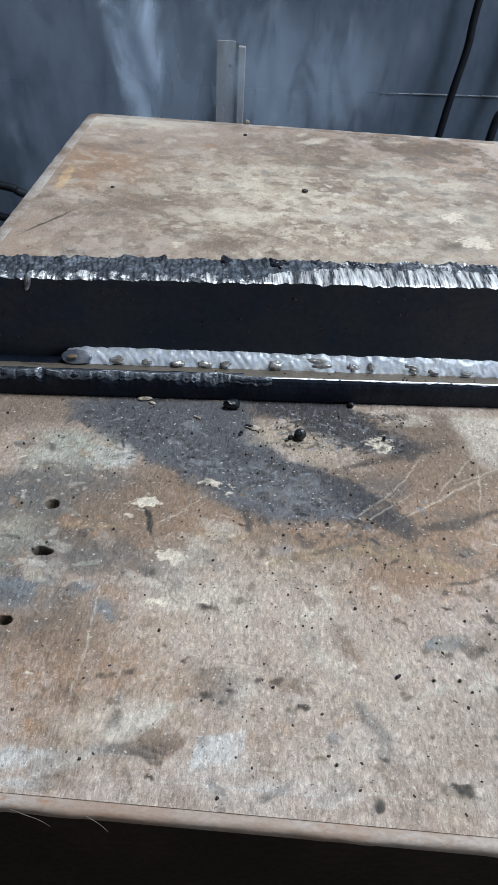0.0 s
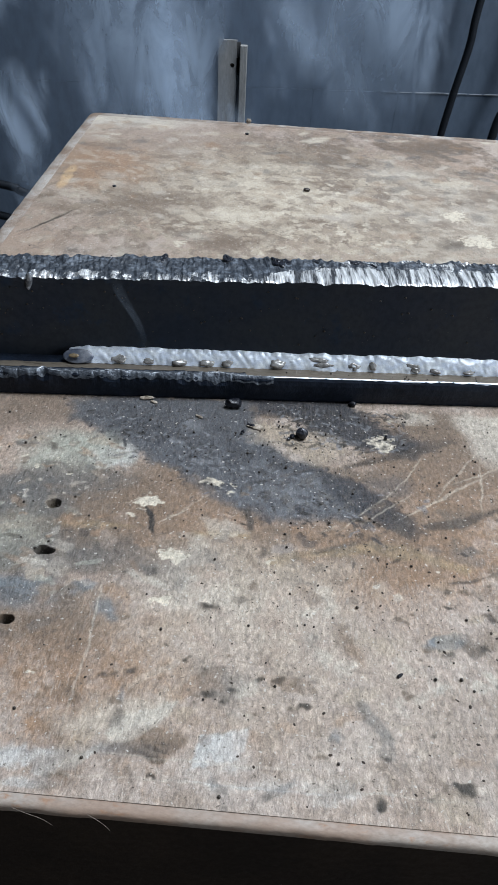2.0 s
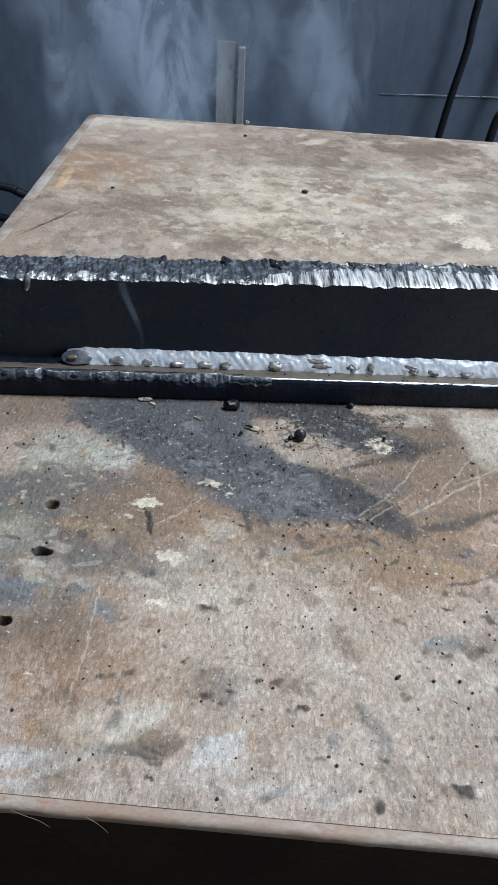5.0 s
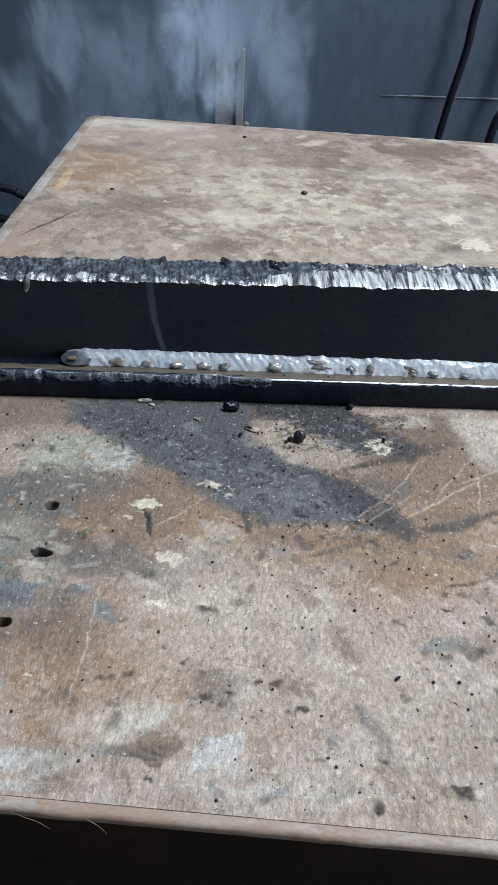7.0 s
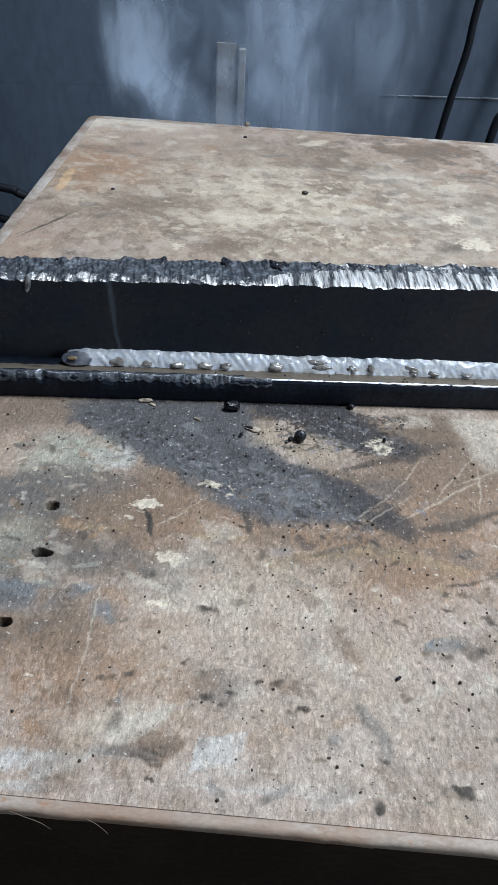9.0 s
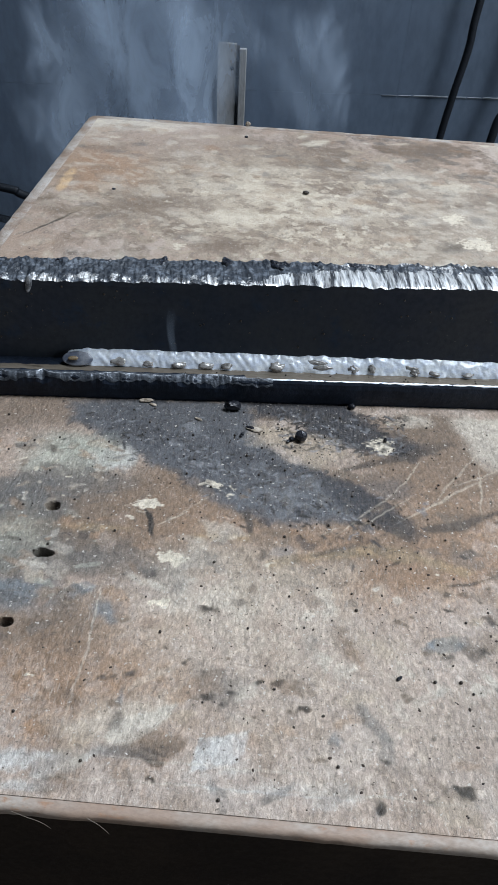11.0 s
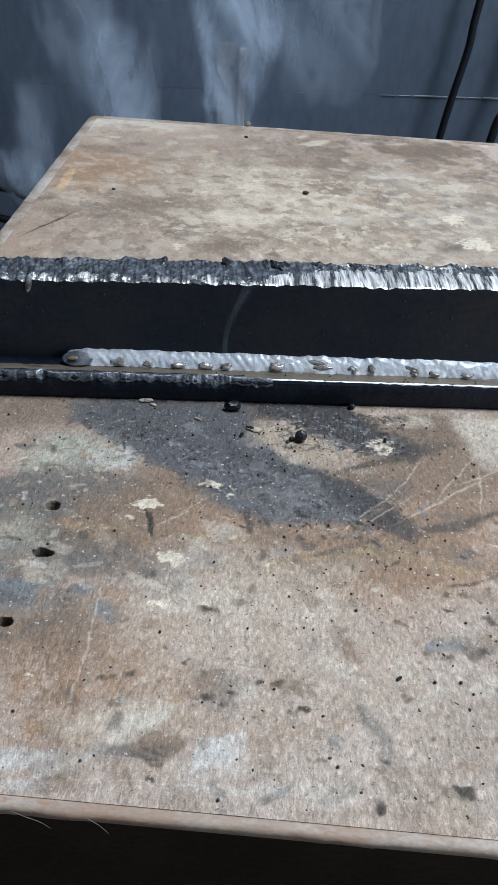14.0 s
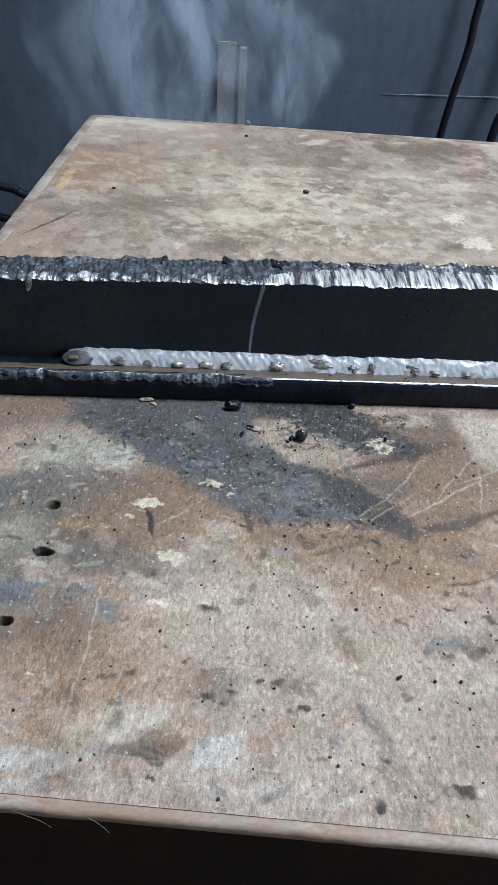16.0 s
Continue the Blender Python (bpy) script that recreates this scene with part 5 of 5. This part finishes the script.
fibre((-0.0640, 0.0876, TZ - 0.0005), (-0.0601, 0.0868, TZ - 0.0012), (-0.0558, 0.0866, TZ - 0.0036), (-0.0532, 0.0868, TZ - 0.0080))
fibre((-0.0424, 0.0876, TZ - 0.0005), (-0.0393, 0.0868, TZ - 0.0018), (-0.0372, 0.0866, TZ - 0.0050), (-0.0364, 0.0868, TZ - 0.0078))

# ---- things before the wall ----


def angle_bar():
    """A galvanised angle bar that stands before the wall; a bolt hole near its top."""
    bar = thing("angle_bar", pose(-0.0886, 1.0925, 0), "dull grey galvanised angle bar with a bolt hole", "steel bar")
    top = TZ - 0.0095
    bm = bmesh.new()
    # the broad flange with a real hole, cut from a fan of quads round it
    hx, hz, r = 0.0000, top - 0.0310, 0.0030
    x0, x1, y = -0.0190, 0.0060, 0.0
    ring, outer = [], []
    n = 16
    for k in range(n):
        a = 2 * math.pi * k / n
        ring.append((hx + r * math.cos(a), hz + r * math.sin(a)))
        c, s = math.cos(a), math.sin(a)
        m = max(abs(c), abs(s))
        outer.append((hx + 0.010 * c / m, hz + 0.010 * s / m))
    for yy, flip in ((y, False), (y + 0.004, True)):
        vi = [bm.verts.new((px, yy, pz)) for px, pz in ring]
        vo = [bm.verts.new((px, yy, pz)) for px, pz in outer]
        for k in range(n):
            f = (vi[k], vo[k], vo[(k + 1) % n], vi[(k + 1) % n])
            bm.faces.new(f if not flip else f[::-1])
        if not flip:
            front = vi
        else:
            for k in range(n):
                bm.faces.new((front[k], front[(k + 1) % n], vi[(k + 1) % n], vi[k]))
    box(x0, hx - 0.010, y, y + 0.004, hz - 0.010, hz + 0.010, bm=bm)
    box(hx + 0.010, x1, y, y + 0.004, hz - 0.010, hz + 0.010, bm=bm)
    box(x0, x1, y, y + 0.004, hz + 0.010, top, bm=bm)
    box(x0, x1, y, y + 0.004, 0.0, hz - 0.010, bm=bm)
    part("broad_flange", bm, BAR, bar)
    part("side_flange", box(0.0105, 0.0200, -0.0050, 0.0040, 0.0, top - 0.005, 0.0008), BAR, bar, "paler worn side flange of the bar")
    part("web", box(0.0060, 0.0106, 0.0022, 0.0040, 0.0, top - 0.002, 0.0004, 1), GROOVE, bar, "dark grey groove between the flanges")
    # dark backing added behind the bolt hole in place of the shade there
    part("hole_backing", box(-0.010, 0.010, 0.0042, 0.0073, top - 0.045, top - 0.012, 0.001), LEG, bar)


angle_bar()


def cable(label, radius, *points):
    ob = part("cable", tube(points, radius), CABLE, None, "", True)
    tagged(ob, label, "cable", "cables along the wall")


cable("black rubber welding cable hanging before the wall", 0.0050,
      (0.275, 1.084, 1.60), (0.250, 1.081, 1.10), (0.2235, 1.077, TZ + 0.070), (0.2205, 1.076, TZ + 0.006), (0.2130, 1.075, TZ - 0.050), (0.2065, 1.074, TZ - 0.110), (0.190, 1.072, TZ - 0.30), (0.17, 1.04, 0.25), (0.12, 1.03, 0.010))
cable("black rubber cable hanging beside the welding cable", 0.0060,
      (0.300, 1.085, 1.60), (0.290, 1.080, TZ + 0.05), (0.2860, 1.076, TZ - 0.060), (0.2765, 1.074, TZ - 0.115), (0.25, 1.06, 0.35), (0.24, 1.05, 0.010))
cable("black cable sagging along the wall behind the table", 0.0062,
      (-1.10, 1.07, TZ - 0.12), (-0.70, 1.07, TZ - 0.185), (-0.435, 1.07, TZ - 0.2200), (-0.39, 1.07, TZ - 0.2330), (-0.20, 1.07, TZ - 0.29), (0.05, 1.07, TZ - 0.33), (0.25, 1.07, TZ - 0.31))
cable("second black cable sagging low along the wall", 0.0060,
      (-1.10, 1.075, TZ - 0.18), (-0.70, 1.075, TZ - 0.23), (-0.4450, 1.075, TZ - 0.2720), (-0.41, 1.075, TZ - 0.282), (-0.20, 1.075, TZ - 0.34), (0.05, 1.075, TZ - 0.38), (0.25, 1.075, TZ - 0.36))

# ---- smoke ----
PUFFS, WISPS = [], []


def billow(when, x, z, *veils, y=0.84, trail=True):
    """Smoke that passes x, z at that time: wavy sheets (x, z, width, height, thickness), one behind the other."""
    rnd = random.Random(int(when * 10) + 5)
    ob = thing("smoke_puff", pose(0, 0, 0), "thin grey-blue billow of rising welding smoke", "smoke", "smoke")
    if trail:      # thinner smoke that follows from below
        veils += tuple((v[0] + rnd.uniform(-0.04, 0.04), v[1] * 0.6 - rnd.uniform(0.12, 0.17), max(0.06, v[2]), max(0.12, v[3]), 0.75 * v[4]) for v in veils[:3])
    for n, (ox, oz, w, h, dense) in enumerate(veils):
        ph, lean, wave = rnd.uniform(0, 6.3), rnd.uniform(-0.15, 0.15) * w, 0.10 * w

        def f(u, v, w=w * 1.6, h=h * 1.5):
            return Vector((ox + (u - 0.5) * w * (0.75 + 0.5 * v) + lean * (v - 0.5) + wave * math.sin(5 * v + ph), 0.012 * n + 0.010 * math.sin(4 * u + 3 * v + ph), oz + (v - 0.5) * h))

        veil = part("veil", sheet(10, 16, f), SMOKE, ob, "", True)
        veil.color = (dense, dense, dense, 1)
    PUFFS.append((ob, when, x, y, z))


def wisp(seed, mat, bend=None, thick=1.0):
    """A thread of smoke: two narrow curling ribbons that cross."""
    rnd = random.Random(seed)
    ob = thing("smoke_wisp", pose(0, 0, 0), "thin pale thread of smoke rising off the weld", "smoke", "smoke")
    h, ph = rnd.uniform(0.055, 0.085), rnd.uniform(0, 6.3)
    bend = rnd.uniform(-0.014, 0.014) if bend is None else bend
    for turn in (0.04, -0.05):
        w, sway = rnd.uniform(0.0014, 0.0034), 0.003
        if mat is WISP_DENSE:
            w, sway = 0.0013, 0.0020

        def f(u, v):
            a = (u - 0.5) * w * (0.5 + 1.6 * v)
            return Vector((a * math.cos(turn) + bend * v * v + sway * math.sin(6 * v + ph) * v, a * math.sin(turn) * 0.6 + 0.003 * math.sin(5 * v + ph), (v - 0.5) * h))

        part("ribbon", sheet(4, 18, f), mat, ob, "", True).color = (thick, thick, thick, 1)
    return ob


billow(0, -0.102, TZ+0.003, (-0.067, 0.004, 0.042, 0.152, 0.80), (-0.028, -0.011, 0.101, 0.156, 0.35), (-0.169, 0.008, 0.151, 0.189, 0.30), (0.090, -0.003, 0.107, 0.122, 0.30), (0.174, 0.002, 0.090, 0.098, 0.25))
billow(0.5, -0.180, TZ+0.008, (-0.080, -0.006, 0.059, 0.154, 0.60), (-0.045, 0.034, 0.049, 0.079, 0.50), (-0.132, -0.057, 0.071, 0.167, 0.30), (0.075, -0.008, 0.075, 0.092, 0.35), (0.182, 0.037, 0.048, 0.085, 0.25))
billow(1, -0.175, TZ+0.015, (0.022, 0.010, 0.066, 0.163, 0.60), (-0.131, 0.006, 0.059, 0.134, 0.45), (-0.100, -0.055, 0.079, 0.107, 0.35), (0.125, -0.000, 0.057, 0.075, 0.35), (0.085, 0.040, 0.020, 0.063, 0.50))
billow(1.5, -0.206, TZ-0.013, (0.022, 0.047, 0.131, 0.116, 0.35), (0.205, 0.020, 0.107, 0.152, 0.40), (-0.112, 0.005, 0.026, 0.094, 0.40), (-0.091, -0.066, 0.054, 0.105, 0.30), (-0.025, -0.006, 0.034, 0.048, 0.35))
billow(2, -0.127, TZ+0.004, (-0.178, -0.053, 0.049, 0.092, 0.75), (-0.051, 0.019, 0.107, 0.163, 0.50), (0.010, 0.000, 0.058, 0.152, 0.50), (0.208, 0.024, 0.112, 0.124, 0.45), (0.118, 0.029, 0.048, 0.087, 0.35), (-0.106, -0.019, 0.026, 0.094, 0.40))
billow(2.5, -0.140, TZ-0.006, (-0.027, -0.004, 0.076, 0.125, 0.50), (0.078, 0.020, 0.082, 0.127, 0.35), (-0.069, 0.022, 0.100, 0.120, 0.40), (0.196, 0.044, 0.119, 0.108, 0.30), (-0.177, -0.081, 0.073, 0.106, 0.35))
billow(3, -0.122, TZ+0.003, (-0.119, 0.005, 0.126, 0.137, 0.65), (-0.167, -0.032, 0.104, 0.121, 0.40), (0.005, 0.040, 0.097, 0.093, 0.35), (0.108, 0.014, 0.122, 0.134, 0.30), (0.174, -0.028, 0.050, 0.040, 0.30))
billow(3.5, -0.127, TZ+0.010, (-0.082, -0.000, 0.100, 0.167, 0.60), (-0.040, -0.017, 0.025, 0.047, 0.50), (0.010, -0.006, 0.058, 0.137, 0.50), (0.112, 0.023, 0.080, 0.109, 0.30))
billow(4, -0.170, TZ-0.009, (-0.077, 0.017, 0.084, 0.168, 0.60), (-0.065, -0.011, 0.043, 0.087, 0.50), (0.058, 0.025, 0.066, 0.127, 0.45), (0.212, 0.007, 0.074, 0.084, 0.35), (-0.129, -0.039, 0.053, 0.100, 0.25))
billow(4.5, -0.146, TZ+0.008, (-0.050, 0.014, 0.091, 0.149, 0.60), (0.029, -0.009, 0.075, 0.131, 0.45), (-0.122, -0.019, 0.068, 0.118, 0.35), (0.144, 0.015, 0.089, 0.111, 0.30))
billow(5, -0.104, TZ+0.019, (-0.050, -0.006, 0.091, 0.166, 0.60), (-0.117, 0.006, 0.074, 0.111, 0.45), (0.029, -0.001, 0.065, 0.119, 0.40), (0.138, 0.000, 0.089, 0.111, 0.30))
billow(5.5, -0.141, TZ+0.009, (-0.037, 0.009, 0.075, 0.165, 0.65), (0.036, 0.019, 0.081, 0.110, 0.45), (-0.115, -0.024, 0.069, 0.134, 0.35), (0.116, -0.004, 0.082, 0.106, 0.30))
billow(6, -0.179, TZ+0.001, (0.043, 0.008, 0.100, 0.151, 0.55), (-0.030, 0.020, 0.091, 0.134, 0.45), (0.115, 0.034, 0.064, 0.116, 0.40), (-0.128, -0.062, 0.054, 0.110, 0.30))
billow(6.5, -0.134, TZ+0.018, (0.011, 0.003, 0.115, 0.163, 0.60), (-0.105, 0.007, 0.149, 0.133, 0.40), (-0.063, -0.007, 0.083, 0.151, 0.35), (0.157, -0.004, 0.098, 0.150, 0.25))
billow(7, -0.174, TZ+0.005, (0.086, 0.034, 0.081, 0.108, 0.70), (-0.019, -0.011, 0.110, 0.124, 0.55), (-0.084, 0.019, 0.050, 0.074, 0.40), (0.154, 0.011, 0.065, 0.119, 0.40), (-0.138, -0.054, 0.044, 0.083, 0.30))
billow(7.5, -0.131, TZ+0.024, (-0.057, -0.001, 0.107, 0.148, 0.75), (0.013, -0.019, 0.050, 0.114, 0.60), (0.055, 0.022, 0.064, 0.107, 0.50), (0.118, 0.046, 0.062, 0.054, 0.50), (-0.130, -0.048, 0.026, 0.032, 0.40))
billow(8, -0.120, TZ+0.026, (-0.004, -0.028, 0.067, 0.069, 0.75), (-0.101, 0.021, 0.037, 0.043, 0.50), (-0.061, -0.049, 0.034, 0.064, 0.40), (0.027, 0.031, 0.048, 0.042, 0.40), (0.139, 0.025, 0.071, 0.063, 0.30))
billow(8.5, -0.092, TZ+0.019, (-0.050, -0.016, 0.075, 0.153, 0.80), (-0.013, 0.024, 0.096, 0.093, 0.60), (0.048, 0.001, 0.098, 0.163, 0.40), (-0.127, 0.017, 0.074, 0.109, 0.35), (0.142, -0.027, 0.091, 0.070, 0.40))
billow(9, -0.046, TZ+0.022, (-0.107, 0.013, 0.073, 0.116, 0.65), (-0.059, -0.040, 0.127, 0.079, 0.40), (0.020, -0.006, 0.098, 0.149, 0.40), (0.042, 0.028, 0.032, 0.056, 0.35), (0.104, 0.005, 0.120, 0.146, 0.25))
billow(9.5, -0.144, TZ+0.010, (-0.041, 0.002, 0.092, 0.159, 0.60), (0.033, 0.012, 0.074, 0.126, 0.50), (0.131, 0.001, 0.090, 0.128, 0.35), (-0.123, -0.015, 0.068, 0.117, 0.35))
billow(10, -0.106, TZ+0.014, (-0.042, 0.011, 0.082, 0.148, 0.60), (0.025, -0.012, 0.066, 0.122, 0.50), (-0.123, -0.010, 0.084, 0.130, 0.40), (0.139, 0.012, 0.088, 0.117, 0.30))
billow(10.5, -0.169, TZ-0.001, (-0.029, 0.006, 0.084, 0.168, 0.65), (0.046, 0.032, 0.081, 0.117, 0.45), (0.119, 0.010, 0.074, 0.128, 0.40), (-0.136, -0.048, 0.053, 0.117, 0.35))
billow(11, -0.125, TZ+0.008, (-0.047, 0.015, 0.091, 0.148, 0.60), (-0.116, -0.012, 0.076, 0.139, 0.45), (0.026, -0.002, 0.075, 0.122, 0.45), (0.137, -0.001, 0.074, 0.106, 0.35))
billow(11.5, -0.179, TZ-0.006, (-0.029, 0.027, 0.075, 0.179, 0.60), (-0.077, 0.035, 0.149, 0.147, 0.40), (0.043, 0.009, 0.083, 0.138, 0.40), (-0.142, -0.062, 0.045, 0.129, 0.60), (0.205, -0.009, 0.025, 0.070, 0.20))
billow(12, -0.140, TZ+0.005, (-0.057, 0.006, 0.083, 0.113, 0.75), (-0.084, 0.042, 0.065, 0.071, 0.50), (0.029, 0.033, 0.105, 0.115, 0.40), (0.092, -0.037, 0.068, 0.064, 0.50), (0.161, -0.032, 0.084, 0.056, 0.30), (-0.140, -0.011, 0.060, 0.125, 0.40))
billow(12.5, -0.116, TZ-0.006, (0.028, 0.051, 0.080, 0.114, 0.75), (0.060, 0.003, 0.050, 0.085, 0.60), (0.004, -0.018, 0.043, 0.064, 0.50), (-0.083, -0.000, 0.135, 0.124, 0.30), (-0.212, -0.102, 0.046, 0.109, 0.60), (0.203, 0.066, 0.047, 0.069, 0.30))
billow(13, -0.136, TZ+0.013, (0.001, 0.029, 0.048, 0.100, 0.60), (-0.031, 0.000, 0.100, 0.113, 0.40), (0.008, -0.046, 0.030, 0.032, 0.60), (0.151, 0.017, 0.064, 0.131, 0.30), (-0.129, -0.000, 0.118, 0.151, 0.30))
billow(13.5, -0.117, TZ+0.020, (-0.061, 0.008, 0.123, 0.147, 0.70), (-0.001, -0.016, 0.075, 0.137, 0.60), (0.060, 0.010, 0.081, 0.161, 0.60), (0.138, 0.004, 0.105, 0.147, 0.65), (-0.136, -0.007, 0.050, 0.136, 0.40))
billow(14, -0.171, TZ-0.022, (0.104, 0.063, 0.064, 0.108, 0.85), (0.097, 0.001, 0.042, 0.071, 0.60), (-0.016, 0.011, 0.068, 0.102, 0.50), (-0.068, 0.053, 0.066, 0.103, 0.35), (0.190, 0.063, 0.095, 0.107, 0.35), (-0.138, -0.071, 0.037, 0.107, 0.35), (-0.170, -0.120, 0.048, 0.058, 0.50))
billow(14.5, -0.161, TZ+0.010, (0.098, 0.025, 0.040, 0.167, 0.75), (-0.006, -0.009, 0.101, 0.138, 0.50), (0.170, 0.019, 0.096, 0.146, 0.50), (-0.101, 0.024, 0.074, 0.073, 0.35), (-0.161, -0.060, 0.027, 0.075, 0.45))
billow(15, -0.137, TZ+0.029, (0.011, 0.029, 0.040, 0.056, 0.80), (-0.034, -0.001, 0.066, 0.132, 0.50), (0.026, -0.030, 0.083, 0.092, 0.60), (0.075, -0.021, 0.066, 0.129, 0.40), (-0.078, 0.023, 0.032, 0.056, 0.40))
billow(15.5, -0.118, TZ+0.015, (-0.053, 0.014, 0.082, 0.169, 0.70), (-0.023, 0.016, 0.049, 0.132, 0.60), (0.085, 0.023, 0.128, 0.115, 0.50), (0.142, -0.012, 0.074, 0.114, 0.60), (-0.151, -0.040, 0.026, 0.048, 0.30))
billow(16, -0.118, TZ+0.022, (0.007, 0.021, 0.048, 0.100, 0.75), (-0.066, 0.006, 0.082, 0.147, 0.50), (0.072, 0.025, 0.096, 0.092, 0.60), (0.124, -0.021, 0.049, 0.076, 0.50), (-0.137, -0.032, 0.060, 0.117, 0.30))
# curls that drift over the far half of the table
billow(7.5, -0.057, TZ+0.073, (0, 0, 0.026, 0.044, 0.11), y=0.40, trail=False)
billow(8.0, -0.074, TZ+0.046, (0, 0, 0.012, 0.028, 0.15), y=0.40, trail=False)
billow(11.5, -0.105, TZ+0.025, (0, 0, 0.014, 0.019, 0.15), y=0.40, trail=False)
billow(11.5, -0.074, TZ+0.083, (0, 0, 0.012, 0.014, 0.13), y=0.40, trail=False)
billow(12.0, -0.026, TZ+0.077, (0, 0, 0.029, 0.033, 0.13), y=0.40, trail=False)
billow(13.0, -0.063, TZ+0.086, (0, 0, 0.013, 0.032, 0.15), y=0.40, trail=False)
billow(14.5, -0.044, TZ+0.048, (0, 0, 0.010, 0.055, 0.11), y=0.40, trail=False)
billow(15.0, -0.059, TZ+0.088, (0, 0, 0.012, 0.024, 0.13), y=0.40, trail=False)
billow(16.0, -0.068, TZ+0.028, (0, 0, 0.011, 0.032, 0.17), y=0.40, trail=False)
# when each thread passes the plate, and where along the bead it leaves
SHED = [(0.2, 0.190), (0.5, 0.163), (1.2, 0.062), (2.0, 0.067), (2.5, 0.075), (3.2, 0.064), (3.6, 0.190), (4.2, 0.075), (5.0, 0.070), (5.7, 0.081), (6.5, 0.078),
        (7.0, 0.081), (7.6, 0.078), (8.0, 0.078), (8.5, 0.067), (9.0, 0.064), (9.7, 0.075), (10.4, 0.081), (11.1, 0.086), (11.4, 0.081), (11.6, 0.094), (12.0, 0.113),
        (12.5, 0.0995), (12.7, 0.104), (13.0, 0.081), (13.5, 0.117), (14.0, 0.109), (14.5, 0.097), (15.0, 0.094), (15.5, 0.104), (15.7, 0.064), (16.0, 0.119)]
DENSE = {11.4: (-0.012, 0.35), 11.6: (-0.006, 0.45), 12.5: (0.012, 1.0), 13.5: (-0.001, 1.0), 16.0: (0.006, 0.45)}      # the denser threads: how far each bends over, how thick it is
for k in range(len(SHED)):
    WISPS.append(wisp(300 + k, WISP_DENSE if SHED[k][0] in DENSE else WISP, *DENSE.get(SHED[k][0], ())))


def motions():
    # billows rise behind the far rim of the table, one after the other, to under the ceiling
    rnd = random.Random(21)
    for ob, when, x, y, z in PUFFS:
        speed, drift, spin = rnd.uniform(0.50, 0.62), rnd.uniform(-0.02, 0.02), rnd.uniform(-6, 6)
        rows = []
        for t in sorted({0.0, 16.0} | {max(0.0, min(16.0, when + d)) for d in (-4, -0.8, -0.4, 0.0, 0.4, 0.8, 3.0)}):
            d = t - when
            h = z + speed * d
            h = max(0.36 + 0.004 * t, min(2.6 + 0.004 * t, h))
            rows.append((t, pose(x + drift * d, y, h, 0, 0, spin * max(-1, min(1, d)))))
        walk(ob, rows)
    # threads come off the bead and climb past the upright plate
    for ob, (when, u) in zip(WISPS, SHED):
        speed = rnd.uniform(0.16, 0.24)
        when -= 0.095 / speed
        foot = JOINT @ Vector((u, FOOT - 0.0065, 0))
        lean = rnd.uniform(-0.02, 0.01)
        rows = []
        for t in [0.5 * i for i in range(33)]:
            z = TZ - 0.06 + speed * (t - when)
            z += 2.5 * max(0.0, z - TZ - 0.09)     # the warm draught speeds it up
            z = max(0.55 + 0.002 * t, min(2.70 + 0.002 * t, z))
            up = max(0.0, z - TZ)
            rows.append((t, pose(foot.x + lean * up * 4, foot.y + 0.2 * max(0.0, min(up, 1.2) - 0.10), z, 0, 0, 87 * max(0.0, min(1.0, (up - 0.05) / 0.08)))))
        walk(ob, rows)


motions()
